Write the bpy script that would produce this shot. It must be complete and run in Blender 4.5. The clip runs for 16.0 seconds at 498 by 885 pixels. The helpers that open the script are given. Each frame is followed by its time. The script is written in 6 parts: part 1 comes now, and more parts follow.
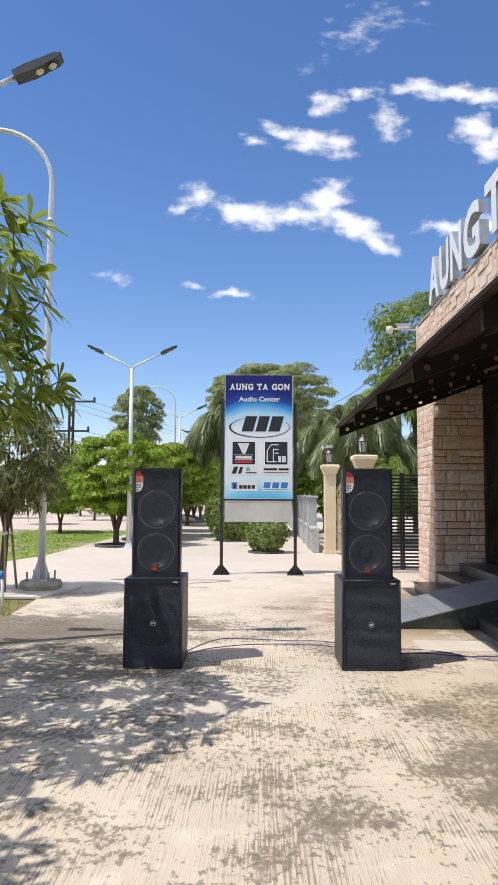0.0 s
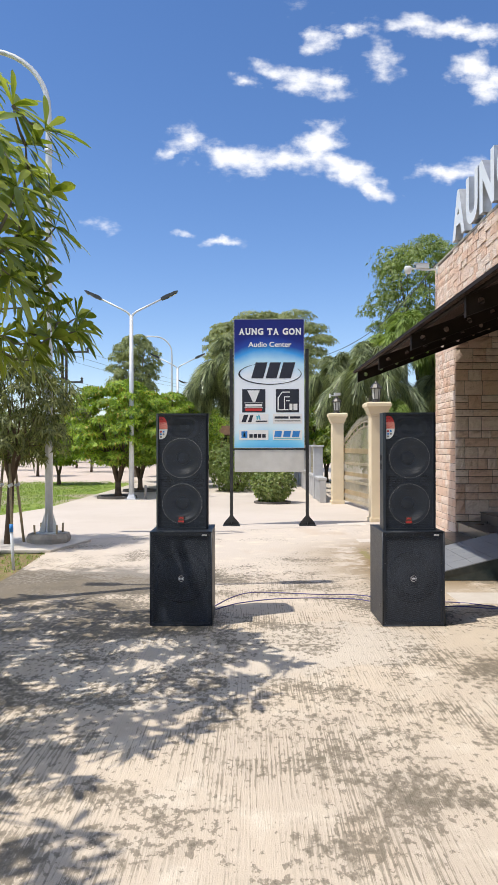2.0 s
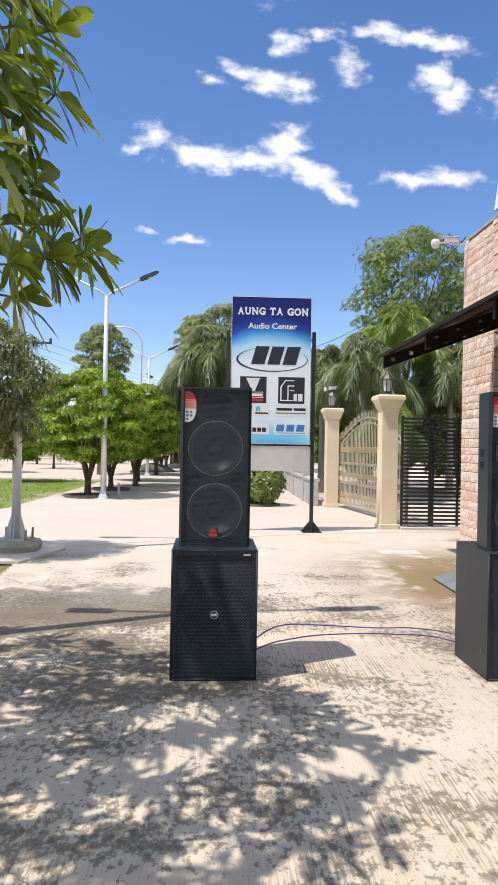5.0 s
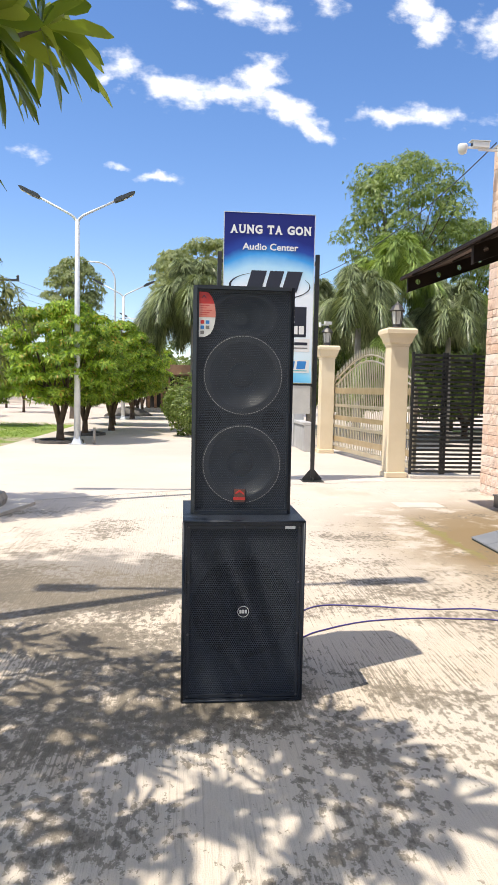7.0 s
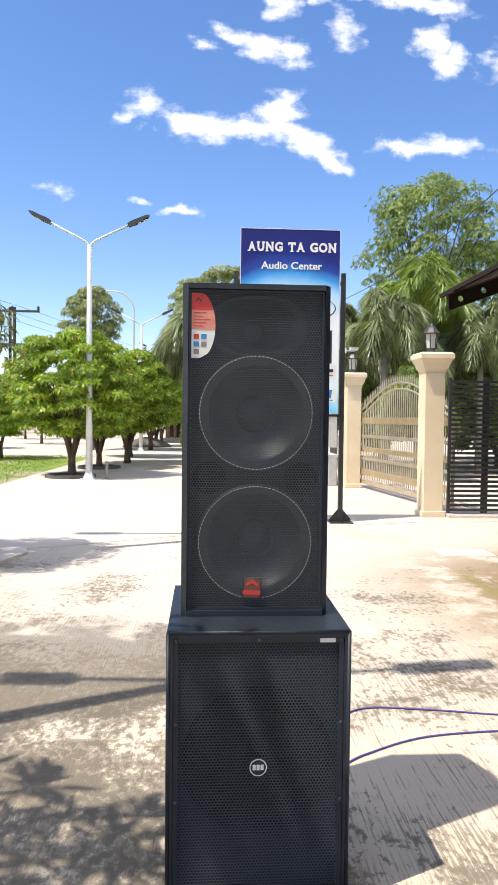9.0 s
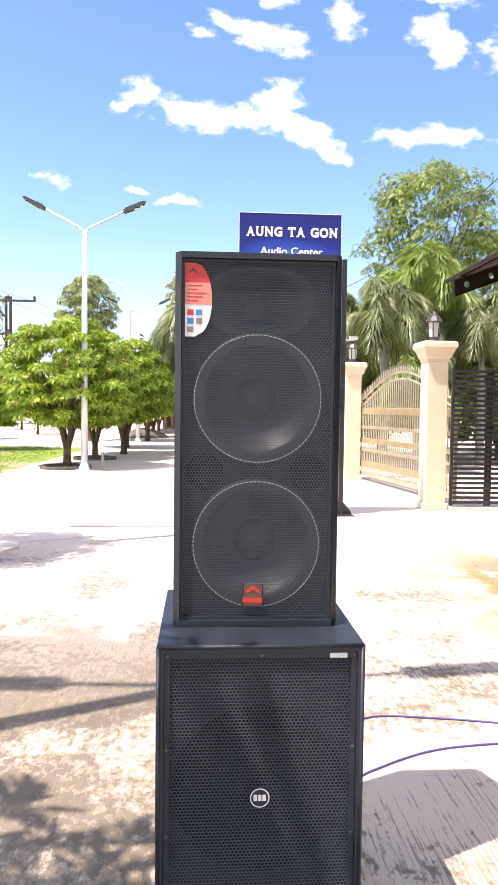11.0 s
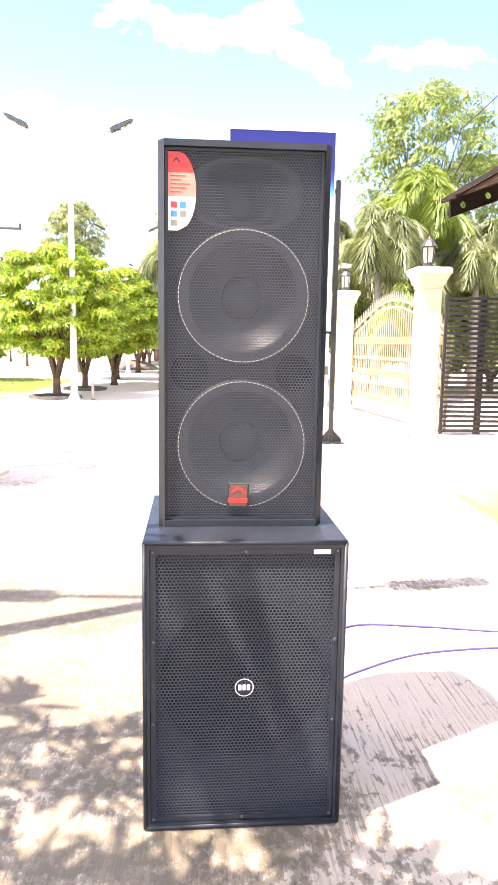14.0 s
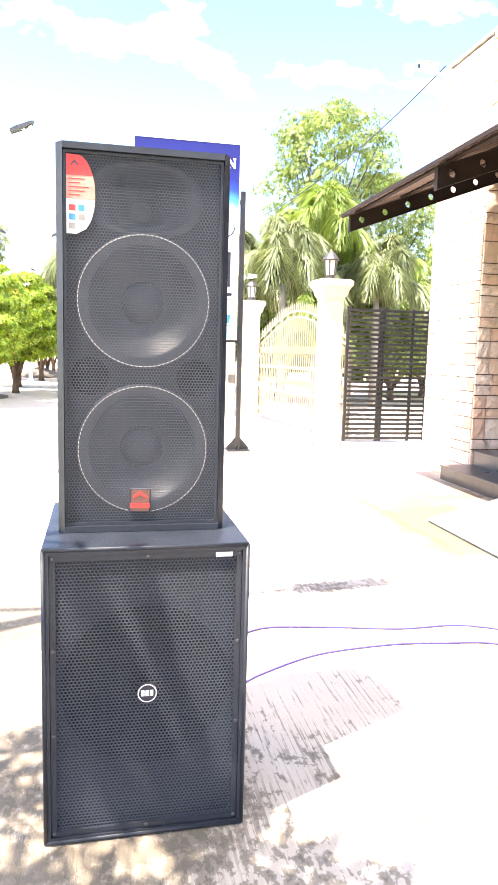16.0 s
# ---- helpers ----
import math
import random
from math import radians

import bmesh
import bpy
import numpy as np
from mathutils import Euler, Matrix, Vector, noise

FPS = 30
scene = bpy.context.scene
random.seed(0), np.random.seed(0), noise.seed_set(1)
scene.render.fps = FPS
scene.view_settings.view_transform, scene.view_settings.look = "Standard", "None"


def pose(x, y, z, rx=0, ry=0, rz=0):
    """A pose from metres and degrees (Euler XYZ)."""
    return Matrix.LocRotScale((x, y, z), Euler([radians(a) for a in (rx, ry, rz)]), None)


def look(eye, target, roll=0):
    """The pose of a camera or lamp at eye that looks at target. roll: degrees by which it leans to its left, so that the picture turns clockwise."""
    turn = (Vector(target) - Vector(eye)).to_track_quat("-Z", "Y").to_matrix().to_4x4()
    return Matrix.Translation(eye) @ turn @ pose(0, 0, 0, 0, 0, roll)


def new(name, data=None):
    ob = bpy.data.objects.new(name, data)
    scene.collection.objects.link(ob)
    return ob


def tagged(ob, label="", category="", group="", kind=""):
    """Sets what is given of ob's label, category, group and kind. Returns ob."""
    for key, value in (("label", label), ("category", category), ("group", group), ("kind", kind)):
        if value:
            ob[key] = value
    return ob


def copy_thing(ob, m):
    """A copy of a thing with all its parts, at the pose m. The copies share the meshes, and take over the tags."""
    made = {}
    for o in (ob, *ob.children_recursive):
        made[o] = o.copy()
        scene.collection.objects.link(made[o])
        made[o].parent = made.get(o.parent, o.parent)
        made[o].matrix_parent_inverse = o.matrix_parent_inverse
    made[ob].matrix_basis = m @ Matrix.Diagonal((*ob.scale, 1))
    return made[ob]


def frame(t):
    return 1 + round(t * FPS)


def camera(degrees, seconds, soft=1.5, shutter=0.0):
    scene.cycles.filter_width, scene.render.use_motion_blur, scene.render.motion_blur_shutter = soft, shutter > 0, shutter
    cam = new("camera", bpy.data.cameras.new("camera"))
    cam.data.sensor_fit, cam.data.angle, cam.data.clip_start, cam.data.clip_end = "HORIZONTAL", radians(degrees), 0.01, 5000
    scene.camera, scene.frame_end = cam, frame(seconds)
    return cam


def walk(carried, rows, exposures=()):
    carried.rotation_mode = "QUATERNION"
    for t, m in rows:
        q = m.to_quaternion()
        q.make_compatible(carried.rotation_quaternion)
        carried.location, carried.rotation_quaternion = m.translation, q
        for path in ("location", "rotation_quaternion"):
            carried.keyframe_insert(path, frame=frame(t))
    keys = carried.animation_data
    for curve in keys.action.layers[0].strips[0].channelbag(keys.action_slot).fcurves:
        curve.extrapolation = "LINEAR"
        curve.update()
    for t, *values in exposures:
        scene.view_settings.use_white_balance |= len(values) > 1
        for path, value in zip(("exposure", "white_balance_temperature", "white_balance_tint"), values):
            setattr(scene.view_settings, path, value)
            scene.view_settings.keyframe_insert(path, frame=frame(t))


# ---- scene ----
cam = camera(39.6, 16.0, 0.8)
PATH = [
    (0, (0.11, 0.088, 1.657), (0.072, 2.082, 1.806), 0.3),
    (0.5, (0.079, 0.105, 1.649), (0.046, 2.101, 1.775), -0.3),
    (1, (0.008, 0.177, 1.604), (-0.036, 2.175, 1.677), -0.4),
    (1.5, (-0.08, 0.388, 1.596), (-0.126, 2.388, 1.622), -0.2),
    (2, (-0.268, 0.581, 1.618), (-0.283, 2.581, 1.626), -0.1),
    (2.5, (-0.424, 0.779, 1.616), (-0.399, 2.778, 1.638), 0.0),
    (3, (-0.467, 1.04, 1.622), (-0.42, 3.039, 1.662), 0.3),
    (3.5, (-0.607, 1.337, 1.592), (-0.563, 3.336, 1.635), 0.7),
    (6, (-1.147, 2.959, 1.516), (-0.975, 4.951, 1.457), 1.0),
    (6.5, (-1.241, 3.314, 1.497), (-1.04, 5.301, 1.388), 1.0),
    (7, (-1.186, 3.695, 1.432), (-1.01, 5.681, 1.282), 1.1),
    (7.5, (-1.157, 3.991, 1.413), (-1.003, 5.98, 1.279), 1.0),
    (8, (-1.154, 4.272, 1.44), (-1.017, 6.265, 1.343), 0.8),
    (8.5, (-1.082, 4.526, 1.484), (-0.971, 6.521, 1.415), 0.6),
    (11, (-1.074, 4.961, 1.471), (-0.955, 6.955, 1.376), 0.7),
    (11.5, (-1.069, 4.962, 1.461), (-0.96, 6.956, 1.345), 0.7),
    (12, (-1.067, 4.959, 1.444), (-0.962, 6.952, 1.306), 0.6),
    (12.5, (-1.066, 4.956, 1.43), (-0.954, 6.946, 1.267), 0.7),
    (13, (-1.06, 4.951, 1.404), (-0.931, 6.937, 1.205), 0.8),
    (13.5, (-1.056, 4.959, 1.388), (-0.916, 6.939, 1.145), 0.8),
    (14, (-1.054, 4.97, 1.372), (-0.91, 6.944, 1.089), 0.9),
    (14.5, (-1.056, 4.975, 1.361), (-0.907, 6.947, 1.062), 1.2),
    (15, (-1.055, 4.974, 1.359), (-0.888, 6.945, 1.067), 1.3),
    (15.5, (-1.054, 4.962, 1.36), (-0.812, 6.929, 1.091), 1.4),
    (16, (-1.037, 4.946, 1.362), (-0.632, 6.888, 1.11), 1.5),
]
EXPO = [(0, 0.20, 6600, 10), (3.5, 0.20, 6600, 10), (6, 0.42, 6750, 10), (7, 0.52, 6800, 10), (8.5, 0.58, 6800, 10), (11, 1.32, 7100, 21), (12.5, 1.80, 7600, 25), (14, 2.32, 7550, 22), (16, 2.58, 7250, 17)]
walk(cam, [(t, look(eye, target, roll)) for t, eye, target, roll in PATH], EXPO)

# ---------------------------------------------------------------- light
SUN_TO = Vector((-0.43, -0.20, 1.0)).normalized()
SUN_EL = math.asin(SUN_TO.z)
SUN_AZ = math.atan2(SUN_TO.x, SUN_TO.y)
sun = new("sun", bpy.data.lights.new("sun", "SUN"))
sun.data.energy, sun.data.angle, sun.data.color = 3.75, radians(0.55), (1.0, 0.955, 0.875)
sun.matrix_world = look(SUN_TO * 60, (0, 0, 0))

CLOUDS = [  # u, v, half width, half height, turn, density
    (-0.018, 0.414, 0.060, 0.026, -4, 1.0), (0.050, 0.412, 0.055, 0.020, 4, 0.95), (0.092, 0.432, 0.040, 0.030, 35, 1.0),
    (0.130, 0.400, 0.070, 0.022, -28, 1.0), (0.172, 0.372, 0.040, 0.014, -22, 0.9),
    (-0.095, 0.440, 0.030, 0.024, 40, 0.78), (-0.120, 0.424, 0.026, 0.010, 15, 0.7),
    (-0.018, 0.532, 0.024, 0.013, -10, 0.85), (0.032, 0.540, 0.034, 0.016, -8, 0.74), (0.075, 0.525, 0.046, 0.022, -12, 0.76),
    (0.112, 0.520, 0.030, 0.020, -20, 0.78), (0.094, 0.582, 0.030, 0.017, 15, 0.85), (0.138, 0.602, 0.030, 0.013, -6, 0.9),
    (0.187, 0.556, 0.026, 0.030, 20, 0.70), (0.232, 0.608, 0.050, 0.016, -4, 0.85), (0.305, 0.596, 0.070, 0.015, -6, 0.85),
    (0.315, 0.545, 0.036, 0.022, 10, 1.0), (0.338, 0.522, 0.026, 0.030, -20, 0.95), (0.272, 0.392, 0.042, 0.014, 4, 0.9),
    (0.335, 0.400, 0.060, 0.016, 3, 0.9), (-0.044, 0.293, 0.034, 0.007, 2, 0.8), (-0.095, 0.303, 0.018, 0.005, -8, 0.6),
    (0.160, 0.705, 0.07, 0.02, 30, 0.22), (-0.217, 0.319, 0.02, 0.008, 0, 0.42), (0.46, 0.52, 0.08, 0.03, 5, 0.9), (0.50, 0.40, 0.06, 0.012, 0, 0.7),
]


def comb_x(N, L, node):
    n = N.new("ShaderNodeSeparateXYZ")
    L.new(node.outputs[0], n.inputs[0])
    return n.outputs[0]


def comb_y(N, L, node):
    n = N.new("ShaderNodeSeparateXYZ")
    L.new(node.outputs[0], n.inputs[0])
    return n.outputs[1]


def sky_world():
    w = bpy.data.worlds.new("sky")
    scene.world = w
    w.use_nodes = True
    nt = w.node_tree
    N, L = nt.nodes, nt.links
    N.clear()
    out, bg = N.new("ShaderNodeOutputWorld"), N.new("ShaderNodeBackground")
    sky = N.new("ShaderNodeTexSky")
    sky.sky_type, sky.sun_disc = "NISHITA", False
    sky.sun_elevation, sky.sun_rotation = SUN_EL, SUN_AZ
    sky.air_density, sky.dust_density, sky.ozone_density = 1.0, 0.15, 1.6
    tc, sep = N.new("ShaderNodeTexCoord"), N.new("ShaderNodeSeparateXYZ")
    L.new(tc.outputs["Generated"], sep.inputs[0])

    def m(op, a, b=None, c=None):
        n = N.new("ShaderNodeMath")
        n.operation = op
        for i, v in enumerate((a, b, c)):
            if v is None:
                continue
            if isinstance(v, (int, float)):
                n.inputs[i].default_value = v
            else:
                L.new(v, n.inputs[i])
        return n.outputs[0]
    y = m("MAXIMUM", sep.outputs[1], 0.05)
    comb = N.new("ShaderNodeCombineXYZ")
    L.new(m("DIVIDE", sep.outputs[0], y), comb.inputs[0])
    L.new(m("DIVIDE", sep.outputs[2], y), comb.inputs[1])

    def noise_tex(vec, scale, detail, rough):
        n = N.new("ShaderNodeTexNoise")
        n.inputs["Scale"].default_value, n.inputs["Detail"].default_value, n.inputs["Roughness"].default_value = scale, detail, rough
        L.new(vec, n.inputs["Vector"])
        return n
    warp = noise_tex(comb.outputs[0], 22, 4, 0.6)
    off = N.new("ShaderNodeVectorMath")
    off.operation = "MULTIPLY_ADD"
    L.new(warp.outputs["Color"], off.inputs[0])
    off.inputs[1].default_value, off.inputs[2].default_value = (0.05, 0.036, 0), (-0.025, -0.018, 0)
    uv = N.new("ShaderNodeVectorMath")
    uv.operation = "ADD"
    L.new(comb.outputs[0], uv.inputs[0]), L.new(off.outputs[0], uv.inputs[1])
    total = None
    for u, v, a, b, turn, dens in CLOUDS:
        mp = N.new("ShaderNodeMapping")
        mp.vector_type = "TEXTURE"
        mp.inputs["Location"].default_value = (u, v, 0)
        mp.inputs["Rotation"].default_value = (0, 0, radians(turn))
        mp.inputs["Scale"].default_value = (a * 1.14, b * 1.16, 1)
        L.new(uv.outputs[0], mp.inputs["Vector"])
        ln = N.new("ShaderNodeVectorMath")
        ln.operation = "LENGTH"
        L.new(mp.outputs[0], ln.inputs[0])
        e = m("MULTIPLY", m("SUBTRACT", 1.0, ln.outputs["Value"]), dens)
        total = e if total is None else m("MAXIMUM", total, e)
    st = N.new("ShaderNodeMapping")
    st.inputs["Scale"].default_value = (1.0, 1.7, 1)
    L.new(comb.outputs[0], st.inputs["Vector"])
    fine = noise_tex(st.outputs[0], 26, 9, 0.56)
    edge = m("ADD", total, m("MULTIPLY", m("SUBTRACT", fine.outputs["Fac"], 0.5), 1.9))
    rg = N.new("ShaderNodeMapRange")
    rg.interpolation_type = "SMOOTHSTEP"
    rg.inputs["From Min"].default_value, rg.inputs["From Max"].default_value = -0.05, 0.95
    L.new(edge, rg.inputs["Value"])
    front = m("GREATER_THAN", sep.outputs[1], 0.1)
    near_clouds = m("MULTIPLY", rg.outputs[0], m("MULTIPLY", front, 0.96))

    def step(v, a, b):
        n = N.new("ShaderNodeMapRange")
        n.interpolation_type = "SMOOTHSTEP"
        n.inputs["From Min"].default_value, n.inputs["From Max"].default_value = a, b
        L.new(v, n.inputs["Value"])
        return n.outputs[0]
    # scattered clouds added over the unseen rest of the sky, to brighten the fill light
    zc = m("MAXIMUM", sep.outputs[2], 0.08)
    flat = N.new("ShaderNodeCombineXYZ")
    L.new(m("DIVIDE", sep.outputs[0], zc), flat.inputs[0])
    L.new(m("DIVIDE", sep.outputs[1], zc), flat.inputs[1])
    field = noise_tex(flat.outputs[0], 1.1, 7, 0.6)
    wide = m("MAXIMUM", step(comb_y(N, L, comb), 0.85, 1.25), step(m("ABSOLUTE", comb_x(N, L, comb)), 0.75, 1.15))
    fill_clouds = m("MULTIPLY", m("MULTIPLY", step(field.outputs["Fac"], 0.44, 0.58), wide), step(sep.outputs[2], 0.02, 0.15))
    mix = N.new("ShaderNodeMixRGB")
    L.new(m("MAXIMUM", near_clouds, m("MULTIPLY", fill_clouds, 0.9)), mix.inputs[0])
    hsv = N.new("ShaderNodeHueSaturation")
    hsv.inputs["Saturation"].default_value, hsv.inputs["Value"].default_value = 1.20, 1.24
    L.new(sky.outputs[0], hsv.inputs["Color"])
    tint = N.new("ShaderNodeMixRGB")
    tint.blend_type = "MULTIPLY"
    tint.inputs[0].default_value, tint.inputs[2].default_value = 1.0, (1.00, 0.967, 1.10, 1)
    L.new(hsv.outputs[0], tint.inputs[1])
    L.new(tint.outputs[0], mix.inputs[1])
    mix.inputs[2].default_value = (9.4, 9.5, 9.8, 1)
    L.new(mix.outputs[0], bg.inputs[0])
    bg.inputs[1].default_value = 0.105
    L.new(bg.outputs[0], out.inputs[0])


sky_world()

# ---------------------------------------------------------------- materials


class Mat:
    """A node material with a few shorthands."""

    def __init__(self, name):
        self.m = bpy.data.materials.new(name)
        self.m.use_nodes = True
        self.N, self.L = self.m.node_tree.nodes, self.m.node_tree.links
        self.b = self.N["Principled BSDF"]
        self.out = self.N["Material Output"]
        self.pos = self.N.new("ShaderNodeNewGeometry").outputs["Position"]

    def put(self, sock, v):
        if isinstance(v, (int, float)):
            sock.default_value = v
        elif isinstance(v, (tuple, list)):
            sock.default_value = (*v, 1) if len(v) == 3 and sock.type == "RGBA" else v
        else:
            self.L.new(v, sock)

    def math(self, op, a, b=0.0, clamp=False):
        n = self.N.new("ShaderNodeMath")
        n.operation, n.use_clamp = op, clamp
        self.put(n.inputs[0], a), self.put(n.inputs[1], b)
        return n.outputs[0]

    def scaled(self, s, vec=None):
        n = self.N.new("ShaderNodeMapping")
        n.inputs["Scale"].default_value = s
        self.L.new(vec or self.pos, n.inputs["Vector"])
        return n.outputs[0]

    def noise(self, scale, detail=4, rough=0.55, vec=None):
        n = self.N.new("ShaderNodeTexNoise")
        n.inputs["Scale"].default_value, n.inputs["Detail"].default_value, n.inputs["Roughness"].default_value = scale, detail, rough
        self.L.new(vec or self.pos, n.inputs["Vector"])
        return n.outputs["Fac"]

    def ramp(self, fac, a, b):
        n = self.N.new("ShaderNodeMapRange")
        n.interpolation_type = "SMOOTHSTEP"
        n.inputs["From Min"].default_value, n.inputs["From Max"].default_value = a, b
        self.L.new(fac, n.inputs["Value"])
        return n.outputs[0]

    def near(self, cx, cy, r):
        """1 at a spot of the ground, falling to 0 at the distance r."""
        n = self.N.new("ShaderNodeVectorMath")
        n.operation = "DISTANCE"
        self.L.new(self.pos, n.inputs[0])
        n.inputs[1].default_value = (cx, cy, 0)
        return self.ramp(self.math("SUBTRACT", 1.0, self.math("DIVIDE", n.outputs["Value"], r)), 0.0, 0.8)

    def mix(self, fac, a, b, blend="MIX"):
        n = self.N.new("ShaderNodeMixRGB")
        n.blend_type = blend
        self.put(n.inputs[0], fac), self.put(n.inputs[1], a), self.put(n.inputs[2], b)
        return n.outputs[0]

    def bump(self, height, strength, dist=0.01):
        n = self.N.new("ShaderNodeBump")
        n.inputs["Strength"].default_value, n.inputs["Distance"].default_value = strength, dist
        self.L.new(height, n.inputs["Height"])
        self.L.new(n.outputs[0], self.b.inputs["Normal"])

    def set(self, color=None, rough=None, metal=None, spec=None):
        for key, v in (("Base Color", color), ("Roughness", rough), ("Metallic", metal), ("Specular IOR Level", spec)):
            if v is not None:
                self.put(self.b.inputs[key], v)
        return self.m


def plain(name, a, b, scale=6, rough=0.6, metal=0.0, bump=0.15, fine=60, spec=None, dist=0.004):
    """Two tones in large clouds, finer grain over them, and slight relief."""
    k = Mat(name)
    big, small = k.noise(scale, 5), k.noise(fine, 3)
    col = k.mix(k.ramp(big, 0.3, 0.7), a, b)
    col = k.mix(k.math("MULTIPLY", small, 0.25), col, tuple(0.7 * v for v in a))
    k.bump(small, bump, dist)
    return k.set(col, k.math("ADD", rough - 0.08, k.math("MULTIPLY", big, 0.16)), metal, spec)


def leaf_mat(name, dark, light, rough=0.45, glow=0.35, tip=None):
    """Leaves: tones by leaf, and some light that passes through."""
    k = Mat(name)
    isl = k.N.new("ShaderNodeNewGeometry").outputs["Random Per Island"]
    col = k.mix(isl, dark, light)
    big = k.noise(0.9, 2)
    col = k.mix(k.math("MULTIPLY", k.ramp(big, 0.4, 0.75), 0.45), col, tuple(0.6 * v for v in dark))
    if tip:
        col = k.mix(k.ramp(isl, 0.93, 0.97), col, tip)
    k.set(col, rough)
    tr = k.N.new("ShaderNodeBsdfTranslucent")
    k.L.new(k.mix(1.0, col, (1.0, 1.0, 0.45), "MULTIPLY"), tr.inputs[0])
    mx = k.N.new("ShaderNodeMixShader")
    mx.inputs[0].default_value = glow
    k.L.new(k.b.outputs[0], mx.inputs[1]), k.L.new(tr.outputs[0], mx.inputs[2])
    k.L.new(mx.outputs[0], k.out.inputs[0])
    return k.m


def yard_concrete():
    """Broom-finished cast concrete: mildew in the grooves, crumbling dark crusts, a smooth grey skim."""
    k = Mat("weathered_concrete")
    add, mul, sub = (lambda a, b: k.math("ADD", a, b)), (lambda a, b: k.math("MULTIPLY", a, b)), (lambda a, b: k.math("SUBTRACT", a, b))
    big, mid, grain = k.noise(0.42, 4, 0.55), k.noise(2.6, 6, 0.65), k.noise(150, 3, 0.6)
    zone, patch = k.noise(0.75, 4, 0.55), k.noise(2.3, 6, 0.62)
    crumb = k.noise(21.0, 7, 0.68, k.scaled((1.15, 0.75, 1)))
    comb = k.noise(1.0, 4, 0.65, k.scaled((88, 1.1, 1)))
    sep = k.N.new("ShaderNodeSeparateXYZ")
    k.L.new(k.pos, sep.inputs[0])
    comb = add(mul(comb, 0.62), mul(k.math("SINE", add(mul(sep.outputs[0], 262.0), mul(k.noise(1.2, 4, 0.6), 14.0))), 0.034))
    comb = add(comb, 0.19)
    line = k.noise(1.0, 3, 0.6, k.scaled((95, 6.0, 1)))
    worn = k.ramp(k.noise(0.9, 5, 0.62), 0.40, 0.56)
    col = k.mix(k.ramp(big, 0.35, 0.65), (0.68, 0.570, 0.450), (0.60, 0.505, 0.41))
    col = k.mix(mul(k.near(-0.5, 13.0, 6.5), 0.85), col, (0.63, 0.555, 0.485))
    col = k.mix(k.ramp(mid, 0.5, 0.72), col, (0.74, 0.65, 0.535))
    rust = k.noise(0.7, 4, 0.55, k.scaled((1.2, 0.6, 1)))
    col = k.mix(mul(k.ramp(rust, 0.54, 0.72), 0.38), col, (0.50, 0.33, 0.19))
    # where water stands
    damp = add(mul(sub(zone, 0.5), 1.5), mul(sub(patch, 0.5), 1.0))
    for cx, cy, r, amount in ((1.3, 4.6, 1.5, 0.12), (2.3, 3.9, 1.5, 0.13), (-2.1, 7.6, 1.9, 0.20), (-1.5, 6.6, 1.1, 0.14), (-0.4, 6.9, 0.8, 0.12), (2.4, 5.8, 1.0, 0.08)):
        damp = add(damp, mul(k.near(cx, cy, r), amount))
    damp = sub(damp, mul(k.near(0.0, 13.5, 5.5), 0.25))
    # smooth skim coat between the loudspeakers and the tree's shade
    skim = k.ramp(add(add(k.near(-0.9, 5.75, 1.5), mul(k.near(0.5, 6.3, 1.1), 0.9)), mul(sub(patch, 0.5), 1.6)), 0.38, 0.62)
    col = k.mix(mul(skim, 0.45), col, (0.66, 0.60, 0.525))
    algae = mul(add(add(k.near(2.3, 10.7, 2.5), k.near(2.6, 5.4, 1.4)), mul(k.near(2.0, 9.2, 1.8), 0.7)), k.ramp(k.noise(1.4, 6, 0.68), 0.36, 0.50))
    col = k.mix(mul(algae, 0.95), col, (0.27, 0.185, 0.095))
    # a darker grey zone with a straight edge, running back aslant from the bed
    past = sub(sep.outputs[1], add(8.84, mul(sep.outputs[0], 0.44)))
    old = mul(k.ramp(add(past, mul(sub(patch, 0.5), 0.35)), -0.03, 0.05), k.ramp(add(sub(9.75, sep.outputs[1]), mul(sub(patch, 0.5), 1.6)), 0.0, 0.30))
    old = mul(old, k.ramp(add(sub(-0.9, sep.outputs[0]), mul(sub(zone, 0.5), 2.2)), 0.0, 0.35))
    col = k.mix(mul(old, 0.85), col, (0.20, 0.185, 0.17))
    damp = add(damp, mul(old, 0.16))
    # a joint where moss has grown
    off = k.math("ABSOLUTE", mul(sub(sub(sep.outputs[1], 68.46), mul(sep.outputs[0], -41.833)), 0.024))
    moss = mul(k.ramp(sub(add(0.06, mul(sub(patch, 0.5), 0.5)), off), 0.0, 0.05), k.ramp(sub(1.3, k.math("ABSOLUTE", sub(sep.outputs[1], 10.32))), 0.0, 0.6))
    col = k.mix(mul(mul(moss, k.ramp(sep.outputs[0], 0.6, 0.9)), 0.75), col, (0.25, 0.22, 0.06))
    # thin grey film over the damp parts, then crumbling crusts
    col = k.mix(mul(k.ramp(damp, 0.0, 0.30), 0.42), col, (0.33, 0.285, 0.225))
    spot = add(mul(sub(crumb, 0.5), 1.9), add(damp, mul(k.near(-1.9, 5.8, 1.6), 0.10)))
    col = k.mix(mul(k.ramp(spot, 0.085, 0.140), 0.70), col, (0.175, 0.145, 0.11))
    col = k.mix(mul(k.ramp(spot, 0.26, 0.34), 0.60), col, (0.085, 0.075, 0.06))
